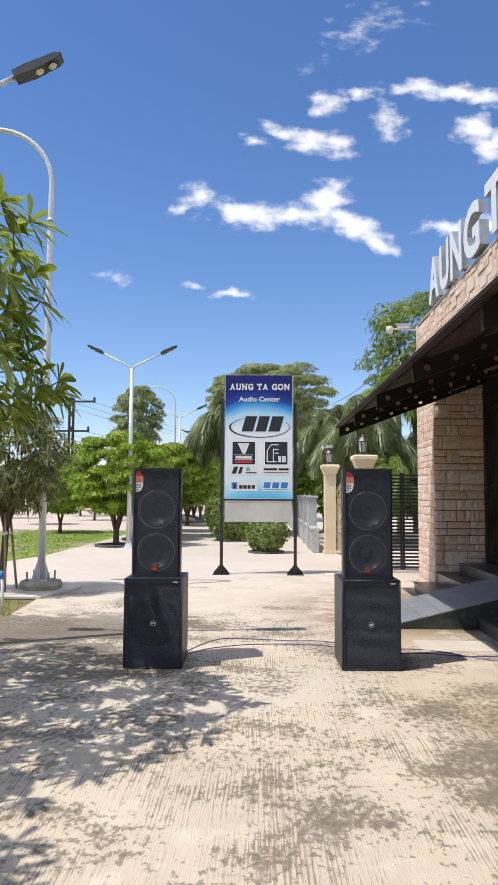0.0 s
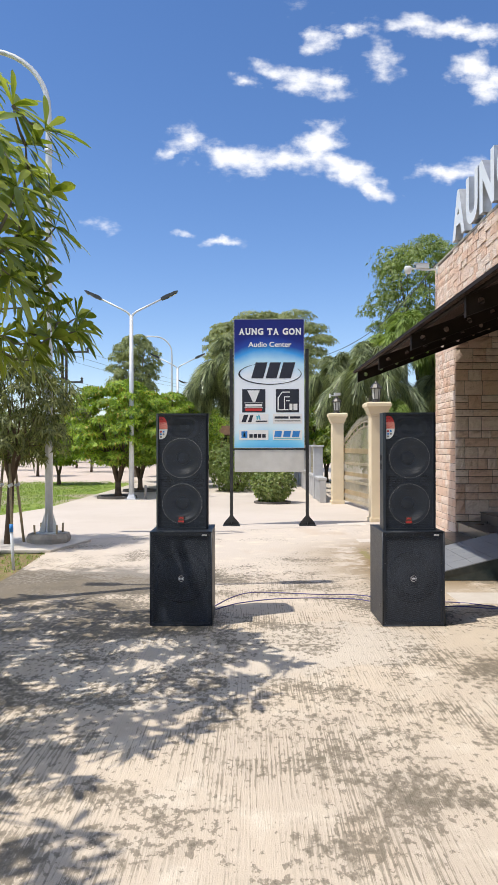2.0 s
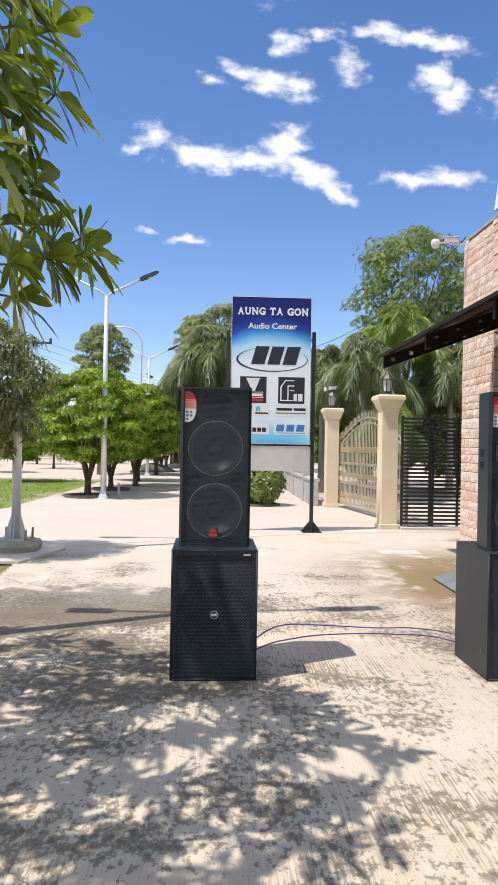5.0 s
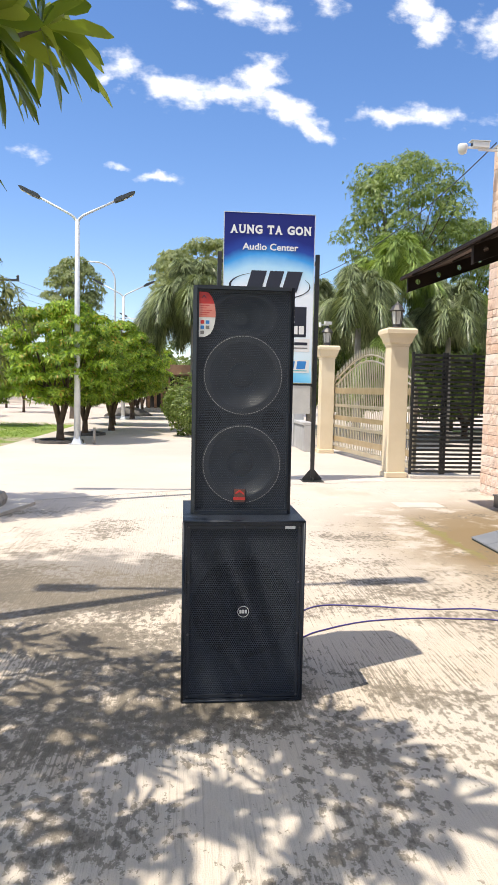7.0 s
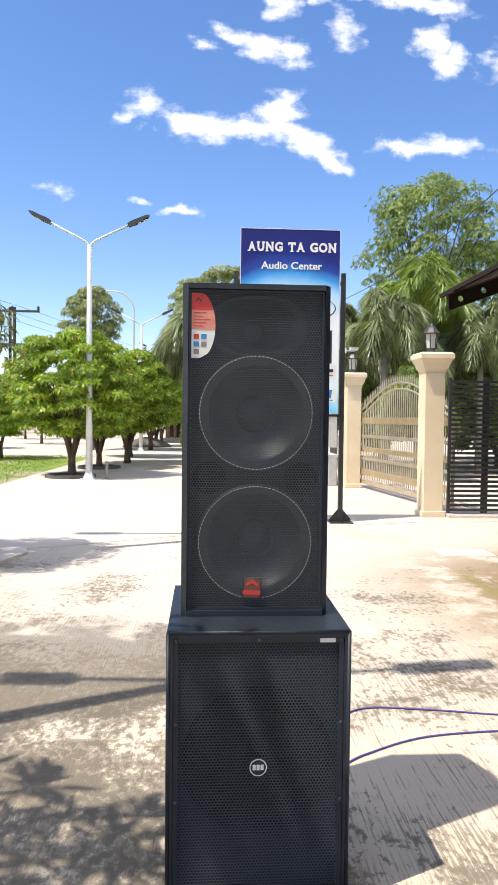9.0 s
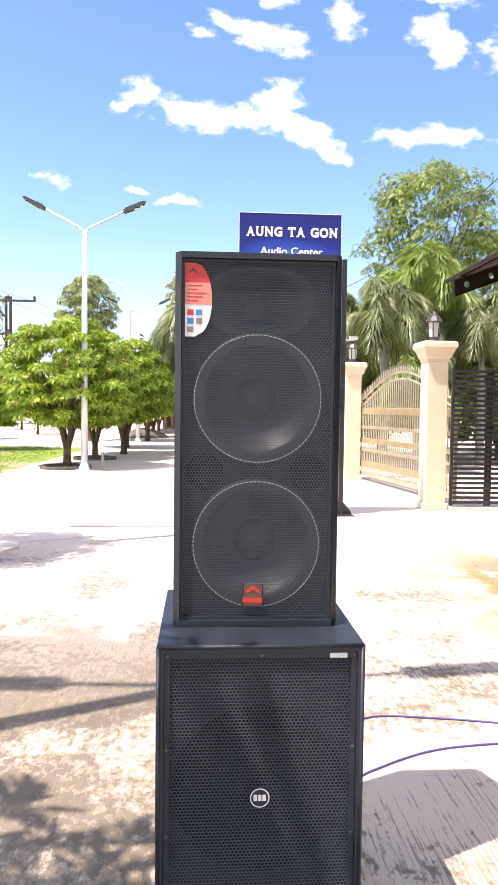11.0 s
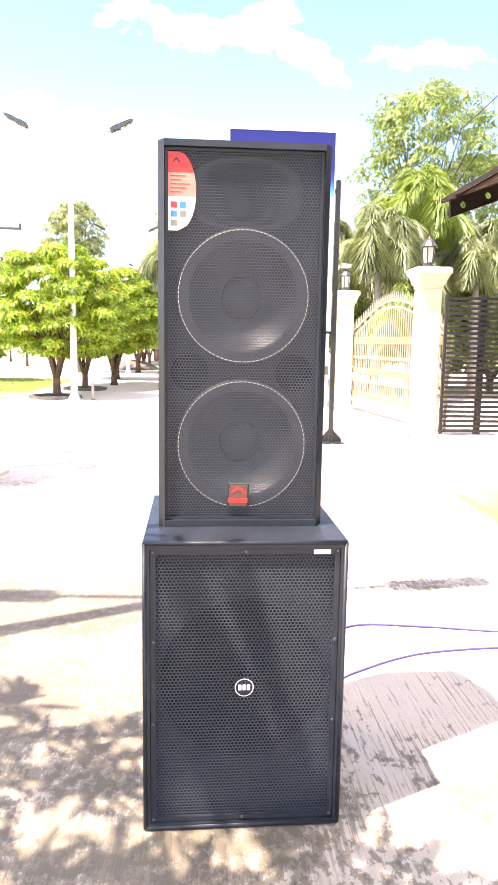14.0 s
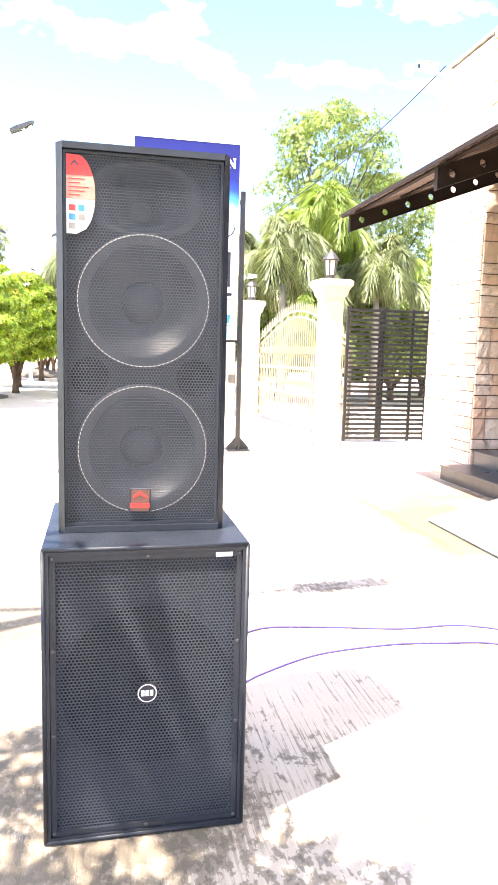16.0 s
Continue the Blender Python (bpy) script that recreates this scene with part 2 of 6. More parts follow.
    # dark grooves left by the broom, broken and worn away in places
    groove = add(add(mul(comb, 0.75), mul(line, 0.25)), add(mul(sub(crumb, 0.5), 0.22), mul(damp, 0.25)))
    rough_part = mul(mul(worn, sub(1.0, mul(skim, 0.6))), sub(1.0, mul(k.near(0.5, 11.5, 4.5), 0.75)))
    col = k.mix(mul(mul(k.ramp(groove, 0.485, 0.545), rough_part), 0.72), col, (0.21, 0.175, 0.13))
    col = k.mix(mul(grain, 0.28), col, (0.28, 0.24, 0.18))
    hgt = add(mul(mul(comb, 0.9), rough_part), add(mul(line, 0.5), add(mul(crumb, 0.5), mul(grain, 0.3))))
    k.bump(hgt, 0.6, 0.012)
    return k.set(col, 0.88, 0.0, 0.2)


def clean_concrete():
    k = Mat("pale_concrete")
    big, mid, grain = k.noise(0.35, 5, 0.6), k.noise(3.2, 6, 0.65), k.noise(120, 3)
    col = k.mix(k.ramp(big, 0.3, 0.7), (0.61, 0.54, 0.475), (0.55, 0.48, 0.41))
    col = k.mix(k.math("MULTIPLY", k.ramp(mid, 0.56, 0.8), 0.3), col, (0.36, 0.30, 0.24))
    col = k.mix(k.math("MULTIPLY", grain, 0.2), col, (0.35, 0.3, 0.25))
    k.bump(k.math("ADD", k.math("MULTIPLY", mid, 0.4), k.math("MULTIPLY", grain, 0.3)), 0.3, 0.006)
    return k.set(col, 0.85, 0.0, 0.25)


def lawn_mat():
    k = Mat("lawn")
    big, mid, fine = k.noise(0.12, 5, 0.6), k.noise(1.3, 5, 0.65), k.noise(35, 4, 0.7)
    col = k.mix(k.ramp(mid, 0.35, 0.7), (0.20, 0.30, 0.05), (0.34, 0.40, 0.10))
    col = k.mix(k.ramp(big, 0.50, 0.58), col, (0.50, 0.41, 0.31))
    sep = k.N.new("ShaderNodeSeparateXYZ")
    k.L.new(k.pos, sep.inputs[0])
    bare = k.ramp(k.math("ADD", sep.outputs[1], k.math("MULTIPLY", k.math("SUBTRACT", mid, 0.5), 9.0)), 31.5, 33.0)
    col = k.mix(k.math("MULTIPLY", fine, 0.5), col, (0.06, 0.10, 0.02))
    col = k.mix(bare, col, (0.60, 0.50, 0.43))
    k.bump(fine, 0.8, 0.03)
    return k.set(col, 0.9, 0.0, 0.2)


def stone_mat():
    """Split-face sandstone, each stone with a tone of its own."""
    k = Mat("split_sandstone")
    rnd = k.N.new("ShaderNodeObjectInfo").outputs["Random"]
    isl = k.N.new("ShaderNodeNewGeometry").outputs["Random Per Island"]
    r = k.math("FRACT", k.math("ADD", rnd, isl))
    mid, fine = k.noise(9, 6, 0.65), k.noise(60, 4, 0.7)
    col = k.mix(r, (0.82, 0.56, 0.42), (0.95, 0.81, 0.71))
    col = k.mix(k.math("MULTIPLY", k.ramp(mid, 0.45, 0.75), 0.5), col, (0.58, 0.42, 0.33))
    col = k.mix(k.math("MULTIPLY", fine, 0.25), col, (0.42, 0.29, 0.22))
    k.bump(k.math("ADD", mid, k.math("MULTIPLY", fine, 0.6)), 1.0, 0.032)
    return k.set(col, 0.88, 0.0, 0.2)


def sign_print_mat():
    """A printed sheet: navy head, bright blue glow, white middle, pale blue foot."""
    k = Mat("printed_sheet")
    sp = k.N.new("ShaderNodeSeparateXYZ")
    k.L.new(k.pos, sp.inputs[0])
    x = k.math("DIVIDE", k.math("SUBTRACT", sp.outputs[0], 0.035), 0.7)
    z = k.math("DIVIDE", k.math("SUBTRACT", sp.outputs[2], 1.57), 2.59)
    sw = k.noise(1.1, 4, 0.55)
    zz = k.math("ADD", z, k.math("MULTIPLY", k.math("SUBTRACT", sw, 0.5), 0.10))
    arc = k.math("SUBTRACT", zz, k.math("MULTIPLY", k.math("MULTIPLY", x, x), -0.06))
    rp = k.N.new("ShaderNodeValToRGB")
    k.L.new(arc, rp.inputs[0])
    e = rp.color_ramp.elements
    e[0].position, e[0].color = 0.0, (0.10, 0.46, 0.80, 1)
    e[1].position, e[1].color = 1.0, (0.012, 0.018, 0.15, 1)
    for p, c in ((0.07, (0.22, 0.62, 0.88)), (0.17, (0.66, 0.82, 0.90)), (0.34, (0.80, 0.84, 0.88)), (0.58, (0.78, 0.84, 0.90)), (0.70, (0.42, 0.70, 0.90)),
                 (0.765, (0.05, 0.33, 0.75)), (0.82, (0.02, 0.06, 0.33)), (0.88, (0.012, 0.022, 0.19))):
        q = e.new(p)
        q.color = (*c, 1)
    return k.set(rp.outputs[0], 0.5, 0.0, 0.25)


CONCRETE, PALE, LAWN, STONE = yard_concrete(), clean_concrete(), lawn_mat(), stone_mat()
DIRT = plain("dry_soil", (0.30, 0.22, 0.13), (0.22, 0.19, 0.08), 2.2, 0.95, 0, 0.8, 30, 0.1, 0.03)
MORTAR = plain("mortar", (0.11, 0.075, 0.055), (0.16, 0.11, 0.08), 8, 0.95, 0, 0.4)
CAB = plain("black_textured_paint", (0.016, 0.021, 0.030), (0.024, 0.030, 0.042), 9, 0.42, 0, 0.5, 420, 0.4, 0.0012)
GRILLE = plain("black_grille_steel", (0.046, 0.056, 0.076), (0.060, 0.072, 0.096), 12, 0.38, 0.1, 0.05, 200)
FOAM = plain("baffle_black", (0.003, 0.003, 0.0035), (0.005, 0.005, 0.0055), 20, 0.75, 0, 0.1)
CONE = plain("paper_cone", (0.036, 0.040, 0.047), (0.046, 0.050, 0.058), 14, 0.46, 0, 0.2, 90)
BAFFLE = plain("baffle_grey_black", (0.016, 0.019, 0.025), (0.021, 0.025, 0.031), 10, 0.6, 0, 0.2, 200)
RING = plain("bright_ring", (0.38, 0.38, 0.38), (0.30, 0.30, 0.30), 30, 0.35, 0.3, 0.05)
SCREW = plain("screw_steel", (0.13, 0.13, 0.14), (0.10, 0.10, 0.11), 60, 0.35, 0.8, 0.05)
REDP = plain("red_label", (0.62, 0.035, 0.03), (0.50, 0.03, 0.03), 30, 0.4, 0, 0.02)
PINK = plain("label_red_fade", (0.70, 0.22, 0.17), (0.72, 0.30, 0.24), 20, 0.4, 0, 0.02)
WHITE = plain("white_print", (0.80, 0.80, 0.79), (0.76, 0.76, 0.75), 8, 0.45, 0, 0.02)
PLATE = plain("plate_red_grey", (0.16, 0.07, 0.055), (0.12, 0.055, 0.045), 30, 0.4, 0.2, 0.02)
GREYP = plain("silver_print", (0.26, 0.25, 0.24), (0.20, 0.19, 0.185), 30, 0.4, 0.3, 0.02)
INK = plain("dark_print", (0.014, 0.016, 0.03), (0.018, 0.02, 0.035), 10, 0.4, 0, 0.02)
BLUEP = plain("blue_print", (0.03, 0.20, 0.55), (0.03, 0.23, 0.60), 10, 0.4, 0, 0.02)
TEAL = plain("teal_print", (0.06, 0.42, 0.52), (0.08, 0.45, 0.55), 10, 0.4, 0, 0.02)
PRINT = sign_print_mat()
SHEET = plain("white_sheet_metal", (0.62, 0.61, 0.58), (0.50, 0.49, 0.46), 3, 0.4, 0.1, 0.05)
BLACKS = plain("black_steel_paint", (0.020, 0.021, 0.022), (0.034, 0.034, 0.034), 7, 0.42, 0.1, 0.12, 120)
GALV = plain("galvanised_steel", (0.66, 0.68, 0.70), (0.56, 0.58, 0.60), 5, 0.42, 0.30, 0.06)
LEDH = plain("dark_lamp_housing", (0.045, 0.05, 0.055), (0.06, 0.065, 0.07), 10, 0.45, 0.2, 0.05)
LENSM = plain("lamp_lens", (0.75, 0.70, 0.52), (0.65, 0.62, 0.50), 30, 0.15, 0, 0.02)
CEMENT = plain("grey_cement", (0.46, 0.42, 0.37), (0.30, 0.275, 0.24), 6, 0.9, 0, 0.6, 50, 0.2, 0.01)
CREAM = plain("cream_render", (0.78, 0.66, 0.47), (0.72, 0.60, 0.42), 2.2, 0.8, 0, 0.18, 70, 0.2)
FENCEW = plain("pale_grey_render", (0.50, 0.50, 0.50), (0.40, 0.40, 0.41), 2.0, 0.85, 0, 0.2, 60, 0.2)
STEELG = plain("stainless_gate", (0.62, 0.55, 0.42), (0.52, 0.45, 0.33), 4, 0.34, 0.6, 0.05)
BRASS = plain("golden_gate_trim", (0.56, 0.44, 0.28), (0.47, 0.36, 0.21), 4, 0.34, 0.5, 0.05)
BROWNM = plain("brown_roof_sheet", (0.085, 0.055, 0.042), (0.12, 0.08, 0.062), 3, 0.45, 0.1, 0.08)
RAFTER = plain("dark_brown_steel", (0.018, 0.012, 0.010), (0.028, 0.019, 0.016), 4, 0.72, 0.0, 0.08, 60, 0.2)
TILE = plain("dark_step_tile", (0.055, 0.050, 0.050), (0.080, 0.072, 0.070), 4, 0.30, 0, 0.05)
RAMPT = plain("grey_ramp_tile", (0.20, 0.21, 0.23), (0.25, 0.26, 0.28), 5, 0.5, 0, 0.1)
GREENM = plain("dark_green_marble", (0.030, 0.045, 0.045), (0.07, 0.085, 0.08), 7, 0.2, 0, 0.02)
LETTERF = plain("white_letter_face", (0.80, 0.82, 0.84), (0.74, 0.77, 0.80), 3, 0.35, 0.0, 0.02)
LETTERS = plain("letter_return_metal", (0.55, 0.56, 0.57), (0.42, 0.43, 0.44), 8, 0.35, 0.7, 0.05)
# one near-black brown for the porch faces and the pavilion's back wall
DARKIN = plain("dark_interior", (0.035, 0.030, 0.028), (0.05, 0.045, 0.04), 3, 0.7, 0, 0.05)
BARK = plain("brown_bark", (0.17, 0.12, 0.085), (0.10, 0.075, 0.055), 5, 0.95, 0, 0.9, 40, 0.1, 0.02)
GREYB = plain("grey_bark", (0.27, 0.24, 0.20), (0.17, 0.15, 0.125), 4, 0.95, 0, 0.8, 30, 0.1, 0.02)
PALMB = plain("palm_trunk_bark", (0.36, 0.34, 0.30), (0.26, 0.24, 0.21), 4, 0.9, 0, 0.6, 20, 0.1, 0.02)
WOOD = plain("weathered_wood", (0.34, 0.20, 0.12), (0.24, 0.14, 0.09), 5, 0.8, 0, 0.5, 40)
STAKE = plain("bamboo_stake", (0.42, 0.33, 0.20), (0.33, 0.26, 0.16), 6, 0.8, 0, 0.4, 40)
PVC = plain("white_pvc", (0.70, 0.72, 0.74), (0.62, 0.64, 0.66), 6, 0.4, 0, 0.05)
CABLE_B = plain("violet_cable", (0.075, 0.06, 0.22), (0.09, 0.07, 0.26), 10, 0.45, 0, 0.05)
CABLE_K = plain("dark_cable", (0.03, 0.03, 0.05), (0.04, 0.04, 0.06), 10, 0.45, 0, 0.05)
CCTVW = plain("white_plastic", (0.72, 0.72, 0.70), (0.66, 0.66, 0.64), 10, 0.4, 0, 0.03)
LAMPK = plain("lantern_black_iron", (0.05, 0.045, 0.042), (0.075, 0.068, 0.06), 14, 0.45, 0.3, 0.1)
LAMPG = plain("lantern_frosted_glass", (0.55, 0.55, 0.52), (0.48, 0.48, 0.46), 14, 0.25, 0, 0.02)
COVER = plain("pale_cover_slab", (0.66, 0.60, 0.53), (0.58, 0.52, 0.45), 4, 0.85, 0, 0.2)
SOILK = plain("dark_gravel", (0.12, 0.11, 0.10), (0.18, 0.165, 0.15), 7, 0.95, 0, 0.9, 40, 0.1, 0.03)
LF_AV = leaf_mat("bright_avenue_leaf", (0.09, 0.20, 0.015), (0.54, 0.70, 0.08), 0.4, 0.38, (0.55, 0.36, 0.07))
LF_FR = leaf_mat("broad_leaf", (0.13, 0.21, 0.03), (0.62, 0.70, 0.16), 0.28, 0.46)
LF_OL = leaf_mat("olive_leaf", (0.05, 0.075, 0.02), (0.36, 0.38, 0.13), 0.45, 0.34)
LF_GR = leaf_mat("grey_green_leaf", (0.20, 0.25, 0.11), (0.46, 0.50, 0.25), 0.5, 0.40)
LF_TR = leaf_mat("mid_green_leaf", (0.09, 0.16, 0.03), (0.38, 0.46, 0.14), 0.36, 0.38)
LF_PA = leaf_mat("palm_leaflet", (0.055, 0.085, 0.03), (0.50, 0.56, 0.30), 0.36, 0.28)
LF_PB = leaf_mat("young_palm_leaflet", (0.10, 0.18, 0.03), (0.50, 0.62, 0.19), 0.36, 0.34)
LF_SH = leaf_mat("shrub_leaf", (0.12, 0.20, 0.035), (0.40, 0.45, 0.16), 0.45, 0.30)
LF_FAR = leaf_mat("far_leaf", (0.10, 0.16, 0.045), (0.26, 0.32, 0.10), 0.6, 0.3)
GRASS = leaf_mat("grass_blade", (0.16, 0.27, 0.04), (0.36, 0.45, 0.10), 0.5, 0.35)

# ---------------------------------------------------------------- mesh shorthands


def thing(name, m, label, category, group="", kind=""):
    ob = new(name)
    ob.matrix_world = m
    return tagged(ob, label, category, group, kind)


def from_bm(name, bm, mat):
    me = bpy.data.meshes.new(name)
    bm.to_mesh(me)
    bm.free()
    for q in (mat if isinstance(mat, (list, tuple)) else (mat,)):
        me.materials.append(q)
    return me


def part(name, bm, material, parent, label="", m=None):
    me = bm if isinstance(bm, bpy.types.Mesh) else from_bm(name, bm, material)
    if isinstance(bm, bpy.types.Mesh) and not me.materials:
        me.materials.append(material)
    ob = new(name, me)
    ob.parent = parent
    if m is not None:
        ob.matrix_local = m
    return tagged(ob, label)


def structure(name, bm, material, label, category):
    ob = new(name, bm if isinstance(bm, bpy.types.Mesh) else from_bm(name, bm, material))
    if isinstance(bm, bpy.types.Mesh) and not bm.materials:
        bm.materials.append(material)
    return tagged(ob, label, category, kind="structure")


def pymesh(name, V, F, mat, smooth=False):
    me = bpy.data.meshes.new(name)
    me.from_pydata([tuple(v) for v in V], [], [tuple(f) for f in F])
    me.materials.append(mat)
    if smooth:
        me.polygons.foreach_set("use_smooth", [True] * len(me.polygons))
    return me


def box(bm, x0, x1, y0, y1, z0, z1, bevel=0.0, seg=1):
    r = bmesh.ops.create_cube(bm, size=1.0, matrix=Matrix.Translation(((x0 + x1) / 2, (y0 + y1) / 2, (z0 + z1) / 2)) @ Matrix.Diagonal((x1 - x0, y1 - y0, z1 - z0, 1)))
    if bevel:
        ed = {e for v in r["verts"] for e in v.link_edges}
        bmesh.ops.bevel(bm, geom=list(ed), offset=bevel, segments=seg, affect="EDGES", profile=0.5)
    return bm


def B():
    return bmesh.new()


def tube(bm, pts, radii, seg=8, caps=True):
    """A round bar along a line of points."""
    pts = [Vector(p) for p in pts]
    if isinstance(radii, (int, float)):
        radii = [radii] * len(pts)
    rings, ref = [], None
    for i, p in enumerate(pts):
        d = (pts[min(i + 1, len(pts) - 1)] - pts[max(i - 1, 0)]).normalized()
        if ref is None:
            ref = d.orthogonal().normalized()
        ref = (ref - d * ref.dot(d)).normalized()
        s = d.cross(ref)
        rings.append([bm.verts.new(p + radii[i] * (math.cos(a) * ref + math.sin(a) * s)) for a in (2 * math.pi * j / seg for j in range(seg))])
    for a, b in zip(rings, rings[1:]):
        for j in range(seg):
            f = bm.faces.new((a[j], a[(j + 1) % seg], b[(j + 1) % seg], b[j]))
            f.smooth = seg > 6
    if caps:
        bm.faces.new(rings[0][::-1]), bm.faces.new(rings[-1])
    return bm


def lathe(bm, prof, seg=24, m=None, flat=False, back=True):
    """Turn (radius, height) pairs round z."""
    m = m or Matrix()
    rings = [[bm.verts.new(m @ Vector((r * math.cos(2 * math.pi * j / seg), r * math.sin(2 * math.pi * j / seg), z))) for j in range(seg)] for r, z in prof]
    for a, b in zip(rings, rings[1:]):
        for j in range(seg):
            f = bm.faces.new((a[j], a[(j + 1) % seg], b[(j + 1) % seg], b[j]))
            f.smooth = not flat
    if back:
        bm.faces.new(rings[0][::-1])
    bm.faces.new(rings[-1])
    return bm


def prism(bm, poly, z0, z1):
    """A plan outline (counterclockwise) raised from z0 to z1."""
    lo = [bm.verts.new((x, y, z0)) for x, y in poly]
    hi = [bm.verts.new((x, y, z1)) for x, y in poly]
    bm.faces.new(lo[::-1]), bm.faces.new(hi)
    n = len(poly)
    for i in range(n):
        bm.faces.new((lo[i], lo[(i + 1) % n], hi[(i + 1) % n], hi[i]))
    return bm


def word(text, height, depth, mat, m, name, parent, bold=0.0, width=None, shear=0.0, label=""):
    """Raised lettering as a mesh part; its face lies in the local xy plane of m, its lower left corner at the origin."""
    cu = bpy.data.curves.new(name, "FONT")
    cu.body, cu.size, cu.extrude, cu.offset, cu.shear, cu.resolution_u = text, 1.0, 0.0, bold, shear, 4
    ob = new(name + "_source", cu)
    bpy.context.view_layer.update()
    me = bpy.data.meshes.new_from_object(ob.evaluated_get(bpy.context.evaluated_depsgraph_get()))
    bpy.data.objects.remove(ob)
    co = np.array([v.co[:] for v in me.vertices])
    lo, hi = co.min(0), co.max(0)
    sy = height / (hi[1] - lo[1])
    sx = width / (hi[0] - lo[0]) if width else sy
    bm = B()
    bm.from_mesh(me)
    bpy.data.meshes.remove(me)
    for v in bm.verts:
        v.co = Vector(((v.co.x - lo[0]) * sx, (v.co.y - lo[1]) * sy, 0))
    if depth:
        r = bmesh.ops.extrude_face_region(bm, geom=bm.faces[:])
        bmesh.ops.translate(bm, verts=[g for g in r["geom"] if isinstance(g, bmesh.types.BMVert)], vec=(0, 0, depth))
        bmesh.ops.recalc_face_normals(bm, faces=bm.faces[:])
        for f in bm.faces:
            f.smooth = False
        if isinstance(mat, (list, tuple)):
            for f in bm.faces:
                f.material_index = 0 if abs(f.normal.z) > 0.7 else 1
    return part(name, bm, mat, parent, label, m)


def whorls(P, A, n, L, W, tilt=(50, 95), droop=0.25, seed=0, segs=2, fold=0.0):
    """Leaves in rosettes: n leaves of length L and width W round each axis A at each point P."""
    rng = np.random.default_rng(seed)
    P, A = np.repeat(np.asarray(P, float), n, 0), np.repeat(np.asarray(A, float), n, 0)
    A /= np.linalg.norm(A, axis=1, keepdims=True)
    k = len(P)
    ref = np.where(np.abs(A[:, 2:3]) < 0.9, [[0, 0, 1.0]], [[1.0, 0, 0]])
    U = np.cross(A, ref)
    U /= np.linalg.norm(U, axis=1, keepdims=True)
    Vv = np.cross(A, U)
    ph, th = rng.uniform(0, 2 * np.pi, (k, 1)), np.radians(rng.uniform(*tilt, (k, 1)))
    D = np.cos(th) * A + np.sin(th) * (np.cos(ph) * U + np.sin(ph) * Vv)
    S = np.cross(D, A) + rng.normal(0, 0.15, (k, 3))
    S /= np.linalg.norm(S, axis=1, keepdims=True) + 1e-9
    Nn = np.cross(S, D)
    ln = L * rng.uniform(0.7, 1.15, (k, 1))
    wd = W * rng.uniform(0.75, 1.15, (k, 1))
    dr = droop * rng.uniform(0.4, 1.4, (k, 1))
    prof = {2: [(0, 0.08), (0.5, 1.0), (1, 0.04)], 4: [(0, 0.10), (0.3, 0.55), (0.64, 1.0), (0.88, 0.72), (1, 0.08)]}[segs]
    rows = []
    for s, w in prof:
        c = P + D * (s * ln) + np.array([[0, 0, -1.0]]) * (dr * ln * s * s)
        if fold:
            rows += [c - S * (wd * w / 2) + Nn * (wd * w * fold), c, c + S * (wd * w / 2) + Nn * (wd * w * fold)]
        else:
            rows += [c - S * (wd * w / 2), c + S * (wd * w / 2)]
    q = 3 if fold else 2
    V = np.stack(rows, 1).reshape(-1, 3)
    base = np.arange(k)[:, None] * len(rows)
    F = []
    for r in range(len(prof) - 1):
        for c in range(q - 1):
            F.append(base + np.array([[r * q + c, r * q + c + 1, (r + 1) * q + c + 1, (r + 1) * q + c]]))
    return V, np.concatenate(F, 0)


def dome_points(c, rad, n, rng, up=0.25):
    """Points on the upper skin of a flattened clump, with outward axes."""
    d = rng.normal(size=(n, 3))
    d /= np.linalg.norm(d, axis=1, keepdims=True)
    d[:, 2] = np.abs(d[:, 2]) * 0.9 - 0.2
    r = rng.uniform(0.72, 1.08, (n, 1))
    return np.asarray(c) + d * np.asarray(rad) * r, d + np.array([[0, 0, up]])


